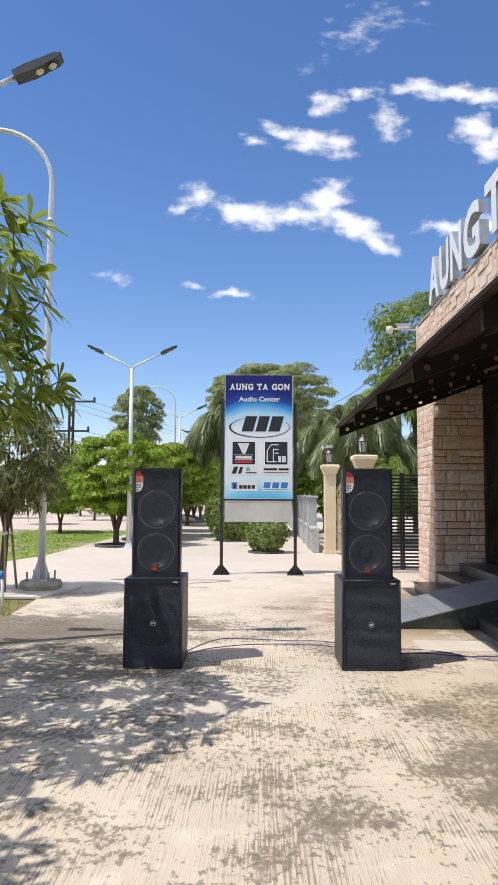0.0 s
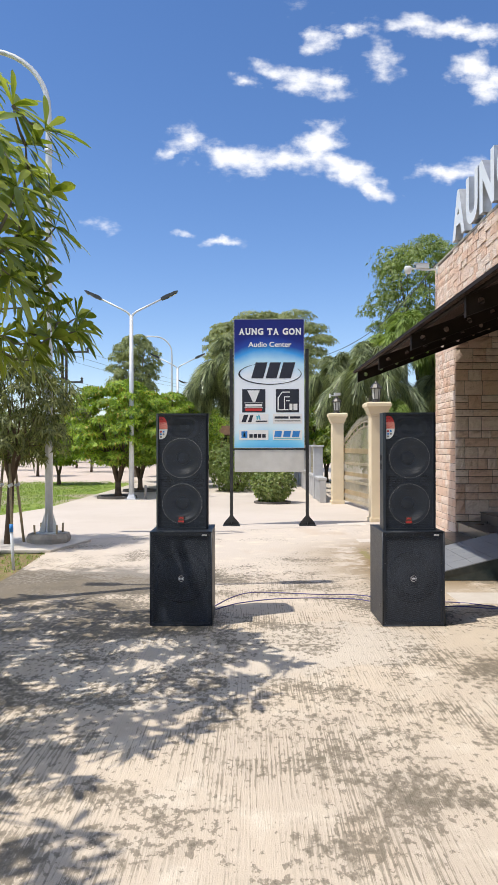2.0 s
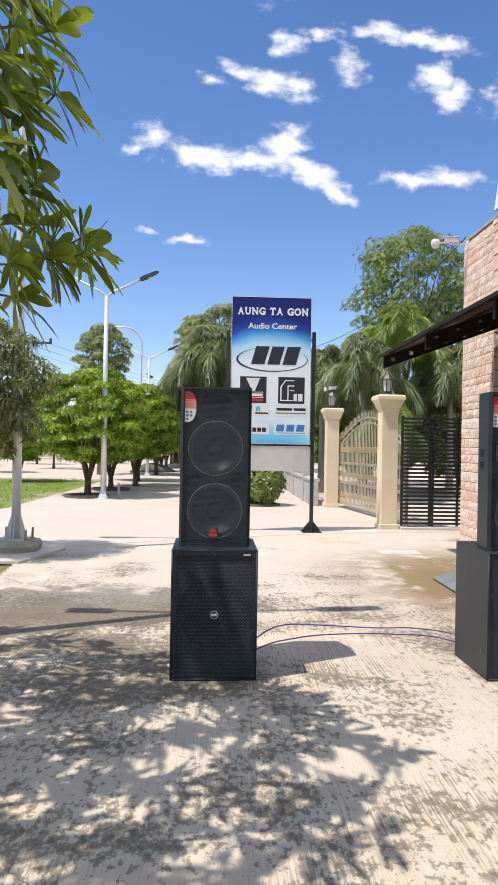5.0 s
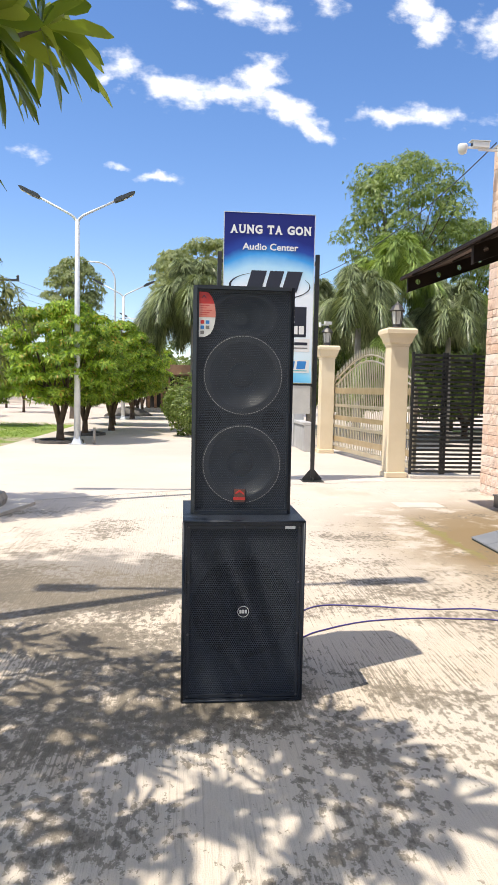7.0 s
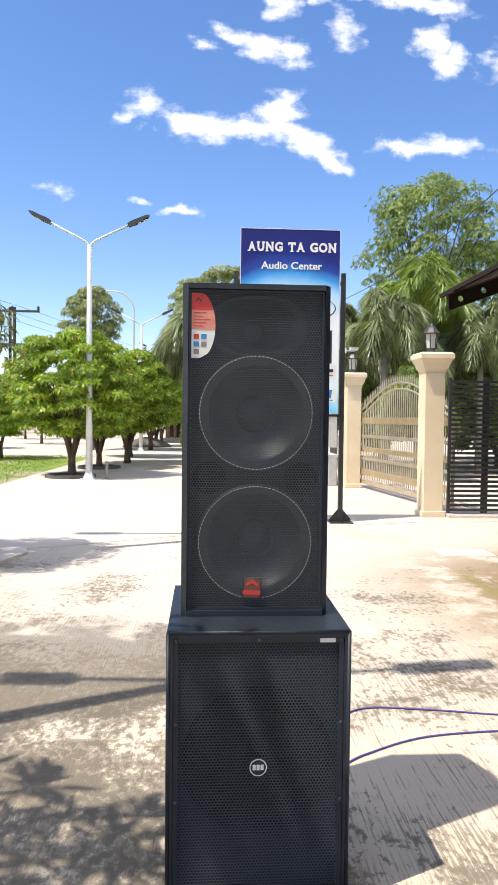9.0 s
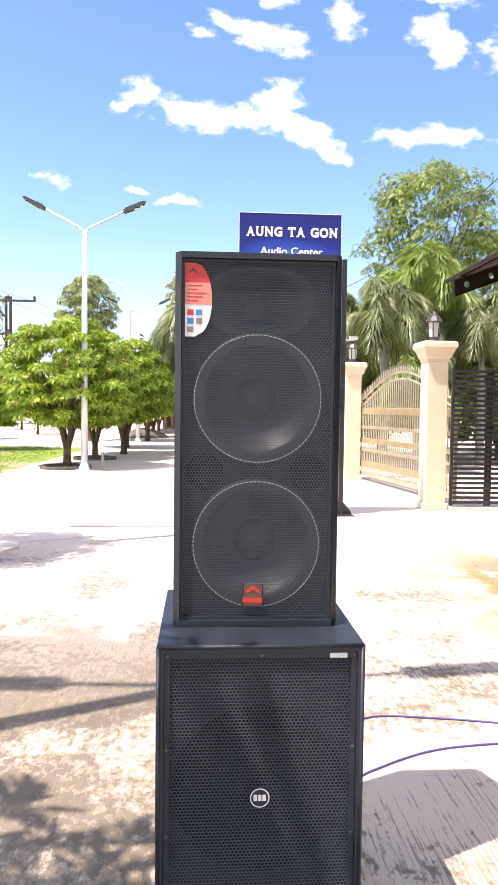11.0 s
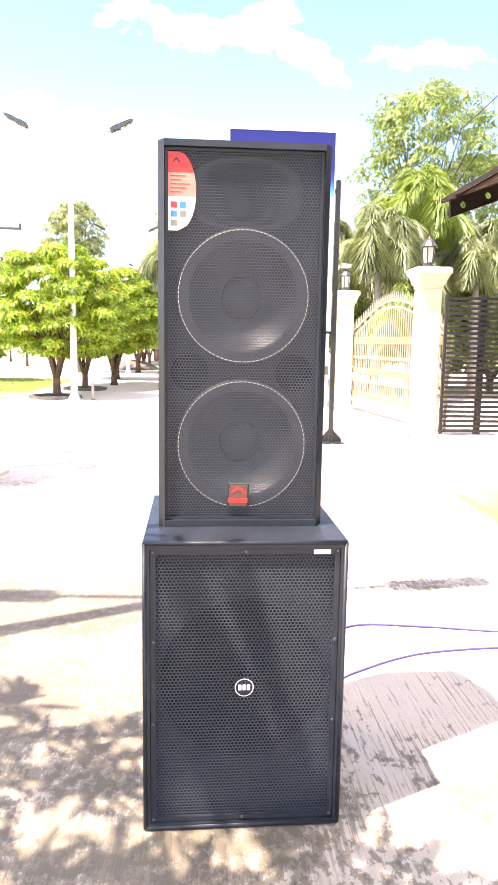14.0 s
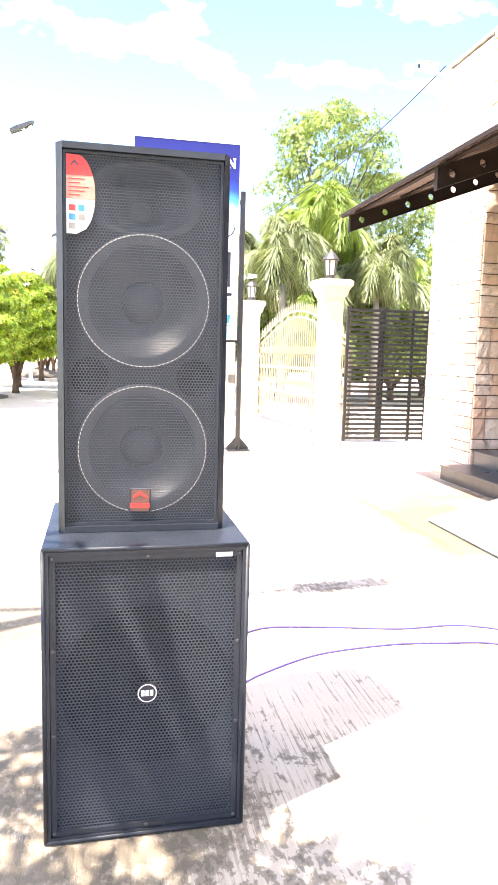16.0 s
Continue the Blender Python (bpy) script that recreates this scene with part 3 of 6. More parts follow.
def broadleaf(name, m, label, height, base_z, rx, clumps, per, leaf, mats, seed, trunk_r=0.09, fork=0.35, flat=0.5, group="", squash=1.0, inner=0.45, n_leaf=9, tilt=(45, 95), droop=0.3, csize=0.34, lean=(0, 0)):
    """A tree: tapered trunk, limbs to every clump, and a crown of leaf rosettes."""
    rng = np.random.default_rng(seed)
    t = thing(name, m, label, "tree", group)
    cz, rz = (height + base_z) / 2, (height - base_z) / 2
    bm = B()
    fz = base_z * fork + 0.15
    top = Vector((lean[0], lean[1], fz))
    tube(bm, [(0, 0, -0.05), (lean[0] * 0.3, lean[1] * 0.3, fz * 0.35), top], [trunk_r * 1.35, trunk_r, trunk_r * 0.85], 9)
    C, P, A = [], [], []
    for i in range(clumps):
        g = (i + 0.5) / clumps
        zz = 1 - 2 * g
        a = i * 2.39996 + rng.uniform(-0.3, 0.3)
        rr = math.sqrt(max(0.0, 1 - zz * zz)) ** (0.75)
        sc = rng.uniform(inner, 1.0) ** 0.5
        c = np.array([lean[0] + rx * rr * sc * math.cos(a), lean[1] + rx * squash * rr * sc * math.sin(a), cz + rz * zz * 0.85 * rng.uniform(0.85, 1.1)])
        s = rx * csize * rng.uniform(0.75, 1.25)
        p, ax = dome_points(c, (s, s, s * flat), per, rng)
        C.append(c), P.append(p), A.append(ax)
    hubs = [Vector((lean[0] + rx * 0.25 * math.cos(q), lean[1] + rx * 0.25 * math.sin(q), base_z + rz * 0.35)) for q in (0.5, 2.2, 3.9, 5.4)]
    for h in hubs:
        tube(bm, [top - Vector((0, 0, 0.1)), (top + h) / 2 + Vector((0, 0, 0.06)), h], [trunk_r * 0.7, trunk_r * 0.5, trunk_r * 0.4], 7)
    for i, c in enumerate(C):
        if clumps > 40 and i % 2:
            continue
        c = Vector(c)
        h = min(hubs, key=lambda q: (q - c).length)
        mid = (h + c) / 2 + Vector((0, 0, -0.08 * rx))
        tube(bm, [h, mid, c], [trunk_r * 0.28, trunk_r * 0.17, trunk_r * 0.07], 5)
    part("trunk", bm, mats[0], t)
    V, F = whorls(np.concatenate(P), np.concatenate(A), n_leaf, leaf[0], leaf[1], tilt, droop, seed)
    part("crown", pymesh("crown", V, F, mats[1]), mats[1], t)
    return t

# ---------------------------------------------------------------- ground
bm = B()
xs = [-900, -300, -120, -60, -30, -15, -5.5, 0, 5, 15, 30, 60, 120, 300, 900]
ys = [-900, -300, -100, -40, -15, 0, 15, 30, 60, 120, 300, 900]
grid = [[bm.verts.new((x, y, -0.05)) for x in xs] for y in ys]
for r in range(len(ys) - 1):
    for c in range(len(xs) - 1):
        bm.faces.new((grid[r][c], grid[r][c + 1], grid[r + 1][c + 1], grid[r + 1][c]))
structure("ground", bm, LAWN, "patchy green lawn and bare earth", "ground")

# the joint between the old yard and the pale drive runs aslant
JOINT = [(-5.9, 11.15), (-3.48, 12.36), (-1.2, 13.53), (0.6, 14.2), (2.0, 14.6), (9.0, 15.0)]
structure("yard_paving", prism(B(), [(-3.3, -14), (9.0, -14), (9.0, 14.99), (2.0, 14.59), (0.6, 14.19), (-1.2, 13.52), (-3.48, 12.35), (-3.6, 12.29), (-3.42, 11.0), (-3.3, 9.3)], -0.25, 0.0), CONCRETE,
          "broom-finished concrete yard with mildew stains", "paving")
structure("drive_paving", prism(B(), [(-3.6, 12.31), (-3.48, 12.37), (-1.2, 13.54), (0.6, 14.21), (2.0, 14.61), (9.0, 15.01), (9.0, 60), (-1.0, 60), (-5.0, 60), (-5.45, 26), (-5.65, 18.5), (-6.6, 15.2), (-7.5, 11.2), (-3.62, 11.1)], -0.25, 0.0), PALE,
          "pale smooth concrete drive in full sun", "paving")
structure("lamp_slab", prism(B(), [(-5.6, 11.02), (-3.35, 11.02), (-3.02, 12.2), (-3.1, 12.45), (-4.2, 12.6), (-5.6, 12.5)], 0.0, 0.035), COVER, "raised pale concrete slab round the lamp post", "paving")
structure("planting_bed", prism(B(), [(-12, -6), (-3.32, -6), (-3.32, 9.3), (-3.44, 10.98), (-12, 10.98)], -0.2, -0.012), DIRT, "dry soil bed with thin yellow grass", "soil")


for cx, cy, a in [(1.78, 12.3, 0.30), (1.72, 14.75, 0.28), (2.25, 7.9, 0.42)]:
    b = box(B(), cx - a, cx + a, cy - a * 0.62, cy + a * 0.62, -0.05, 0.006, 0.003)
    structure("inspection_cover", b, COVER, "pale square concrete inspection cover", "cover")

# ---------------------------------------------------------------- loudspeakers


def hex_sheet(w, h, pitch, wall, deep):
    """A perforated sheet of hexagonal openings in the xz plane, centred on x, from z = 0."""
    R = pitch / math.sqrt(3)
    ri = (pitch / 2 - wall / 2) / math.cos(math.pi / 6)
    nx, nz = int(w / pitch), int((h - R / 2) / (1.5 * R))
    x_off, z_off = -(nx - 1) * pitch / 2, (h - (nz - 1) * 1.5 * R) / 2
    ang = np.radians(60 * np.arange(6) + 30)
    cx, cz = [], []
    for r in range(nz):
        k = nx if r % 2 == 0 else nx - 1
        sh = 0 if r % 2 == 0 else pitch / 2
        for c in range(k):
            cx.append(x_off + pitch * c + sh)
            cz.append(z_off + r * 1.5 * R)
    cx, cz = np.array(cx), np.array(cz)
    k = len(cx)
    ox = cx[:, None] + R * np.cos(ang)
    oz = cz[:, None] + R * np.sin(ang)
    ix = cx[:, None] + ri * np.cos(ang)
    iz = cz[:, None] + ri * np.sin(ang)
    V = np.zeros((k, 18, 3))
    V[:, :6, 0], V[:, :6, 2], V[:, 6:12, 0], V[:, 6:12, 2] = ox, oz, ix, iz
    V[:, 12:, 0], V[:, 12:, 2], V[:, 12:, 1] = ix, iz, deep
    V[:, 6:12, 1] = deep * 0.36  # rounded rims of the punched holes
    base = np.arange(k)[:, None] * 18
    F = [base + np.array([[q + j, q + (j + 1) % 6, q + 6 + (j + 1) % 6, q + 6 + j]]) for q in (0, 6) for j in range(6)]
    return V.reshape(-1, 3), np.concatenate(F, 0)


def disc(bm, r, y, cx, cz, seg=40):
    bm.faces.new([bm.verts.new((cx + r * math.cos(2 * math.pi * j / seg), y, cz + r * math.sin(2 * math.pi * j / seg))) for j in range(seg)])
    return bm


def pierced_board(x0, x1, z0, z1, y0, y1, holes):
    """An upright board with oval openings (centre x and z, half width, half height)."""
    b = B()
    loops = [[(x0, z0), (x1, z0), (x1, z1), (x0, z1)]] + [[(cx + rx * math.cos(2 * math.pi * j / 40), cz + rz * math.sin(2 * math.pi * j / 40)) for j in range(40)] for cx, cz, rx, rz in holes]
    edges = []
    for lp in loops:
        vs = [b.verts.new((x, y0, z)) for x, z in lp]
        edges += [b.edges.new((vs[i], vs[(i + 1) % len(vs)])) for i in range(len(vs))]
    bmesh.ops.triangle_fill(b, use_beauty=True, edges=edges, normal=(0, -1, 0))
    r = bmesh.ops.extrude_face_region(b, geom=b.faces[:])
    bmesh.ops.translate(b, verts=[g for g in r["geom"] if isinstance(g, bmesh.types.BMVert)], vec=(0, y1 - y0, 0))
    bmesh.ops.recalc_face_normals(b, faces=b.faces[:])
    return b


TO_FRONT = pose(0, 0, 0, 90, 0, 0)  # local z of a turned shape becomes the way out of the front (-y)


def turned(cx, y, cz):
    return Matrix.Translation((cx, y, cz)) @ TO_FRONT


def dashed_ring(r, thick, n, duty, cx, y, cz):
    b = B()
    for i in range(n):
        a0, a1 = 2 * math.pi * i / n, 2 * math.pi * (i + duty) / n
        q = [(r, a0), (r + thick, a0), (r + thick, a1), (r, a1)]
        b.faces.new([b.verts.new((cx + s * math.cos(a), y, cz + s * math.sin(a))) for s, a in q])
    return b


def top_speaker(m, label, badge_tilt):
    W, H, D = 0.475, 1.066, 0.385
    t = thing("loudspeaker", m, label, "loudspeaker", "stacked loudspeakers")
    plan = [(-W / 2 + 0.018, 0.0), (W / 2 - 0.018, 0.0), (W / 2, 0.022), (W / 2 - 0.004, 0.20), (0.16, D), (-0.16, D), (-W / 2 + 0.004, 0.20), (-W / 2, 0.022)]
    # shell: an open-fronted cabinet, so that the grille stands before the drivers
    b = B()
    prism(b, plan, 0.0, 0.017), prism(b, plan, H - 0.017, H)
    for s in (-1, 1):
        side = [(s * (W / 2 - 0.018), 0.0), (s * W / 2, 0.022), (s * (W / 2 - 0.004), 0.20), (s * 0.16, D), (s * 0.145, D), (s * (W / 2 - 0.020), 0.195), (s * (W / 2 - 0.018), 0.024)]
        prism(b, side if s > 0 else side[::-1], 0.017, H - 0.017)
    prism(b, [(-0.14, D - 0.015), (0.14, D - 0.015), (0.14, D), (-0.14, D)], 0.017, H - 0.017)
    bmesh.ops.recalc_face_normals(b, faces=b.faces[:])
    cab = part("cabinet", b, CAB, t)
    # hand grips: raised plates, near-black in place of the shade in a recess
    for z in (0.655, 0.575):
        for s in (-1, 1):
            h = box(B(), -0.003, 0.003, -0.022, 0.022, -0.026, 0.026, 0.002)
            part("side_handle", h, FOAM, cab, "hand grip, its shaded recess painted as a black plate", Matrix.Translation((s * (W / 2 - 0.001), 0.13, z)))
    part("baffle", pierced_board(-W / 2 + 0.021, W / 2 - 0.021, 0.018, H - 0.018, 0.048, 0.060, ((0, 0.656, 0.176, 0.176), (0, 0.236, 0.176, 0.176), (0, 0.937, 0.150, 0.092))), BAFFLE, t, "black baffle behind the grille")
    for name, cz in (("upper_woofer", 0.656), ("lower_woofer", 0.236)):
        w = part(name, lathe(B(), [(0.188, -0.013), (0.188, 0.006), (0.180, 0.010), (0.168, 0.003), (0.158, 0.009), (0.150, -0.002), (0.112, -0.030), (0.066, -0.054), (0.060, -0.055)], 48, turned(0, 0.034, cz), False, False), CONE, t, "black fifteen inch paper cone")
        part("dust_cap", lathe(B(), [(0.064, -0.053), (0.055, -0.040), (0.038, -0.030), (0.017, -0.025), (0.002, -0.024)], 28, turned(0, 0.034, cz)), CONE, w)
        part("trim_ring", dashed_ring(0.1808, 0.0023, 88, 0.72, 0, 0.0165, cz), RING, w, "thin bright dashed ring")
    # closed discs: near-black colour stands in for the shade inside the ports
    for s in (-1, 1):
        part("bass_port", lathe(B(), [(0.054, 0.0), (0.054, 0.006), (0.050, 0.006), (0.048, 0.001), (0.001, 0.001)], 28, turned(s * 0.150, 0.0475, 0.443)), FOAM, t, "round bass port, its dark opening painted as a black disc")
    horn = B()
    prof = [(0.166, 0.104, 0.003), (0.156, 0.096, 0.012), (0.120, 0.086, 0.002), (0.086, 0.072, -0.050), (0.030, 0.030, -0.17)]
    rings = []
    for a, c, d in prof:
        rings.append([horn.verts.new((math.copysign(abs(math.cos(q)) ** 0.85, math.cos(q)) * a, 0.050 - d, 0.937 + math.copysign(abs(math.sin(q)) ** 0.85, math.sin(q)) * c)) for q in (2 * math.pi * j / 32 for j in range(32))])
    for r0, r1 in zip(rings, rings[1:]):
        for j in range(32):
            f = horn.faces.new((r0[j], r0[(j + 1) % 32], r1[(j + 1) % 32], r1[j]))
            f.smooth = True
    horn.faces.new(rings[-1])
    bmesh.ops.recalc_face_normals(horn, faces=horn.faces[:])
    part("horn", horn, CONE, t, "black high-frequency horn flare")
    V, F = hex_sheet(W - 0.036, H - 0.040, 0.0090, 0.0023, 0.0006)
    V += np.array([[0, 0.018, 0.022]])
    gr = part("grille", pymesh("grille", V, F, GRILLE), GRILLE, t, "black hexagonally perforated steel grille")
    rim = B()
    for x0, x1, z0, z1 in ((-W / 2 + 0.019, -W / 2 + 0.027, 0.018, H - 0.018), (W / 2 - 0.027, W / 2 - 0.019, 0.018, H - 0.018), (-W / 2 + 0.027, W / 2 - 0.027, 0.018, 0.026), (-W / 2 + 0.027, W / 2 - 0.027, H - 0.026, H - 0.018)):
        box(rim, x0, x1, 0.013, 0.024, z0, z1)
    part("grille_border", rim, CAB, gr)
    # name plate near the foot
    pl = part("name_plate", box(B(), -0.030, 0.030, -0.003, 0.002, -0.036, 0.036, 0.002), INK, t, "small plate in silver and red", Matrix.Translation((-0.008, 0.013, 0.088)) @ pose(0, 0, 0, 0, badge_tilt, 0))
    part("silver_field", box(B(), -0.026, 0.026, -0.0045, -0.0030, -0.030, 0.032), PLATE, pl)
    part("red_band", box(B(), -0.029, 0.028, -0.0060, -0.0046, -0.020, -0.007), REDP, pl)
    part("red_arrow", prism_xz([(-0.020, 0.006), (0.0, 0.018), (0.020, 0.006), (0.020, 0.014), (0.0, 0.028), (-0.020, 0.014)], -0.0060, -0.0046), REDP, pl)
    # half-moon sticker in the upper corner
    st = part("sticker", prism_xz(half_moon(0.076, 0.206, 0.0, 1.0), 0.0125, 0.0150), WHITE, t, "half-moon red and white shop label", Matrix.Translation((-W / 2 + 0.028, 0, H - 0.236)))
    part("red_cap", prism_xz(half_moon(0.076, 0.206, 0.74, 1.0), 0.0112, 0.0124), REDP, st)
    part("pink_band", prism_xz(half_moon(0.076, 0.206, 0.44, 0.74), 0.0114, 0.0124), PINK, st)
    part("red_chevron", prism_xz([(0.012, 0.176), (0.022, 0.186), (0.032, 0.176), (0.032, 0.181), (0.022, 0.192), (0.012, 0.181)], 0.0104, 0.0111), INK, st)
    for i in range(6):
        part("text_bar", box(B(), 0.006, 0.036 + 0.024 * ((i * 7) % 3) / 2, 0.0106, 0.0113, 0.100 + 0.0105 * i, 0.1025 + 0.0105 * i), REDP, st)
    for i in range(2):
        for j in range(3 if i == 0 else 2):
            part("picture_square", box(B(), 0.007 + 0.024 * i, 0.024 + 0.024 * i, 0.0112, 0.0124, 0.072 - 0.024 * j - 0.012, 0.072 - 0.024 * j + 0.004), (REDP, BLUEP, GREYP)[(i + j) % 3], st)
    return t


def prism_xz(poly, y0, y1):
    """An outline in x and z, given depth from y0 (front) to y1."""
    b = B()
    fr = [b.verts.new((x, y0, z)) for x, z in poly]
    bk = [b.verts.new((x, y1, z)) for x, z in poly]
    b.faces.new(fr), b.faces.new(bk[::-1])
    n = len(poly)
    for i in range(n):
        b.faces.new((fr[i], bk[i], bk[(i + 1) % n], fr[(i + 1) % n]))
    bmesh.ops.recalc_face_normals(b, faces=b.faces[:])
    return b


def half_moon(w, h, f0, f1, n=14):
    """Straight on the left, bowed on the right, between two fractions of the height."""
    edge = lambda f: w * (0.36 + 0.64 * math.sqrt(max(0.0, 1 - (2 * (f - 0.5)) ** 2)))
    return [(0, h * f0)] + [(edge(f0 + (f1 - f0) * i / n), h * (f0 + (f1 - f0) * i / n)) for i in range(n + 1)] + [(0, h * f1)]


def subwoofer(m, label):
    W, H, D = 0.556, 0.845, 0.575
    t = thing("subwoofer", m, label, "subwoofer", "stacked loudspeakers")
    b = B()
    # five boards round an open front
    for x0, x1, y0, y1, z0, z1 in ((-W / 2, W / 2, 0, D, 0.004, 0.020), (-W / 2, W / 2, 0, D, H - 0.020, H), (-W / 2, -W / 2 + 0.018, 0, D, 0.020, H - 0.020), (W / 2 - 0.018, W / 2, 0, D, 0.020, H - 0.020), (-W / 2 + 0.018, W / 2 - 0.018, D - 0.018, D, 0.020, H - 0.020)):
        box(b, x0, x1, y0, y1, z0, z1)
    bmesh.ops.remove_doubles(b, verts=b.verts[:], dist=0.0001)
    cab = part("cabinet", b, CAB, t)
    # rounded outer edges
    for s in (-1, 1):
        part("edge_bead", tube(B(), [(s * (W / 2 - 0.004), 0.002, 0.008), (s * (W / 2 - 0.004), 0.002, H - 0.004)], 0.0065, 8), CAB, cab)
    for z in (0.009, H - 0.005):
        part("edge_bead", tube(B(), [(-W / 2 + 0.004, 0.002, z), (W / 2 - 0.004, 0.002, z)], 0.0065, 8), CAB, cab)
    for x in (-0.22, 0.22):
        for y in (0.06, D - 0.06):
            part("rubber_foot", lathe(B(), [(0.024, 0.0), (0.024, 0.003), (0.020, 0.0045)], 12, Matrix.Translation((x, y, 0.0005))), FOAM, cab)
    part("side_socket", lathe(B(), [(0.016, 0), (0.016, 0.003), (0.010, 0.003)], 14, Matrix.Translation((-W / 2, 0.10, 0.17)) @ pose(0, 0, 0, 0, -90, 0)), SCREW, cab)
    part("baffle", box(B(), -W / 2 + 0.019, W / 2 - 0.019, 0.050, 0.064, 0.021, H - 0.021), BAFFLE, t)
    part("woofer", lathe(B(), [(0.235, 0.0), (0.235, 0.010), (0.21, 0.012), (0.19, 0.004), (0.07, -0.008), (0.05, -0.008)], 40, turned(0, 0.050, 0.43)), FOAM, t, "black eighteen inch cone behind the grille")
    fr = B()
    a, c, z0, z1 = W / 2 - 0.019, W / 2 - 0.034, 0.022, H - 0.022
    for x0, x1, q0, q1 in ((-a, -c, z0, z1), (c, a, z0, z1), (-c, c, z0, z0 + 0.015), (-c, c, z1 - 0.016, z1)):
        box(fr, x0, x1, 0.006, 0.020, q0, q1)
    frame_ob = part("grille_frame", fr, CAB, t, "flat black steel grille border")
    V, F = hex_sheet(2 * c + 0.012, z1 - z0 - 0.022, 0.0102, 0.0027, 0.0024)
    V += np.array([[0, 0.010, z0 + 0.010]])
    part("grille", pymesh("grille", V, F, GRILLE), GRILLE, t, "black hexagonally perforated steel grille")
    for x, z in [(q * 0.2515, z) for q in (-1, 1) for z in (0.030, 0.32, 0.56, 0.815)] + [(0, 0.030), (0, 0.815)]:
        part("screw", lathe(B(), [(0.0055, 0), (0.0050, 0.002), (0.0015, 0.0025)], 10, turned(x, 0.006, z)), SCREW, frame_ob)
    bd = part("round_badge", lathe(B(), [(0.0275, 0.0), (0.0275, 0.004), (0.0268, 0.005)], 32, turned(0.0, 0.0085, 0.425)), INK, t, "round black badge with a white rim")
    part("badge_plate", box(B(), -0.027, 0.027, 0.0080, 0.0096, 0.397, 0.453, 0.0005), INK, bd)
    rim = B()
    for j in range(36):
        a0, a1 = 2 * math.pi * j / 36, 2 * math.pi * (j + 1) / 36
        rim.faces.new([rim.verts.new((r * math.cos(q), 0.0030, 0.425 + r * math.sin(q))) for r, q in ((0.0235, a0), (0.0265, a0), (0.0265, a1), (0.0235, a1))])
    part("badge_rim", rim, WHITE, bd)
    for i in range(3):
        part("badge_bar", box(B(), -0.017 + i * 0.0120, -0.0075 + i * 0.0120, 0.0022, 0.0034, 0.417, 0.434, 0.001), WHITE, bd)
    part("white_tag", box(B(), 0.185, 0.232, 0.0035, 0.0058, z1 - 0.016, z1 - 0.003), WHITE, t, "small white tag")
    return t


subwoofer(pose(-0.925, 6.77, 0, 0, 0, 0.5), "black eighteen inch subwoofer standing in tree shade")
top_speaker(pose(-0.932, 6.925, 0.8460, 0, 0, 0.0), "black twin fifteen inch loudspeaker on a subwoofer in tree shade", 2)
subwoofer(pose(1.152, 6.765, 0, 0, 0, 1.2), "black eighteen inch subwoofer standing in the sun")
top_speaker(pose(1.138, 6.84, 0.8460, 0, 0, 0.6), "black twin fifteen inch loudspeaker on a subwoofer in the sun", -3)


def cable(pts, mat, label, r=0.0048):
    cu = bpy.data.curves.new("cable", "CURVE")
    cu.dimensions, cu.bevel_depth, cu.bevel_resolution, cu.resolution_u = "3D", r, 2, 8
    sp = cu.splines.new("NURBS")
    sp.points.add(len(pts) - 1)
    for q, p in zip(sp.points, pts):
        q.co = (*p, 1)
    sp.use_endpoint_u, sp.order_u = True, 4
    ob = new("cable_source", cu)
    bpy.context.view_layer.update()
    me = bpy.data.meshes.new_from_object(ob.evaluated_get(bpy.context.evaluated_depsgraph_get()))
    bpy.data.objects.remove(ob)
    me.materials.append(mat)
    return tagged(new("cable", me), label, "cable")


def on_floor(pts, r=0.0048):
    return [(x, y, r) for x, y in pts]


cable(on_floor([(-0.72, 7.36), (-0.6, 7.75), (-0.40, 8.22), (-0.1, 8.17), (0.17, 8.13), (0.45, 8.05), (0.7, 8.10), (0.9, 8.03), (1.15, 7.85), (1.2, 7.36)]), CABLE_B, "violet loudspeaker cable lying on concrete")
cable(on_floor([(-0.66, 7.36), (-0.50, 7.62), (-0.36, 7.70), (-0.25, 7.77), (-0.08, 7.85), (0.10, 7.88), (0.4, 7.91), (0.6, 7.86), (0.8, 7.88), (1.0, 7.7), (1.1, 7.36)]), CABLE_B, "violet loudspeaker cable lying on concrete")
cable(on_floor([(1.25, 7.36), (1.4, 7.5), (1.8, 7.55), (2.05, 7.42), (2.3, 7.36), (2.6, 7.42), (3.0, 7.35)]), CABLE_B, "violet loudspeaker cable lying on concrete")
cable(on_floor([(1.30, 7.36), (1.5, 7.75), (1.85, 7.70), (2.1, 7.55), (2.5, 7.1), (3.0, 7.0)]), CABLE_B, "violet loudspeaker cable lying on concrete")

# ---------------------------------------------------------------- sign board
sg = thing("sign_board", pose(0.035, 14.60, 0), "tall shop sign with printed blue and white panel", "sign")
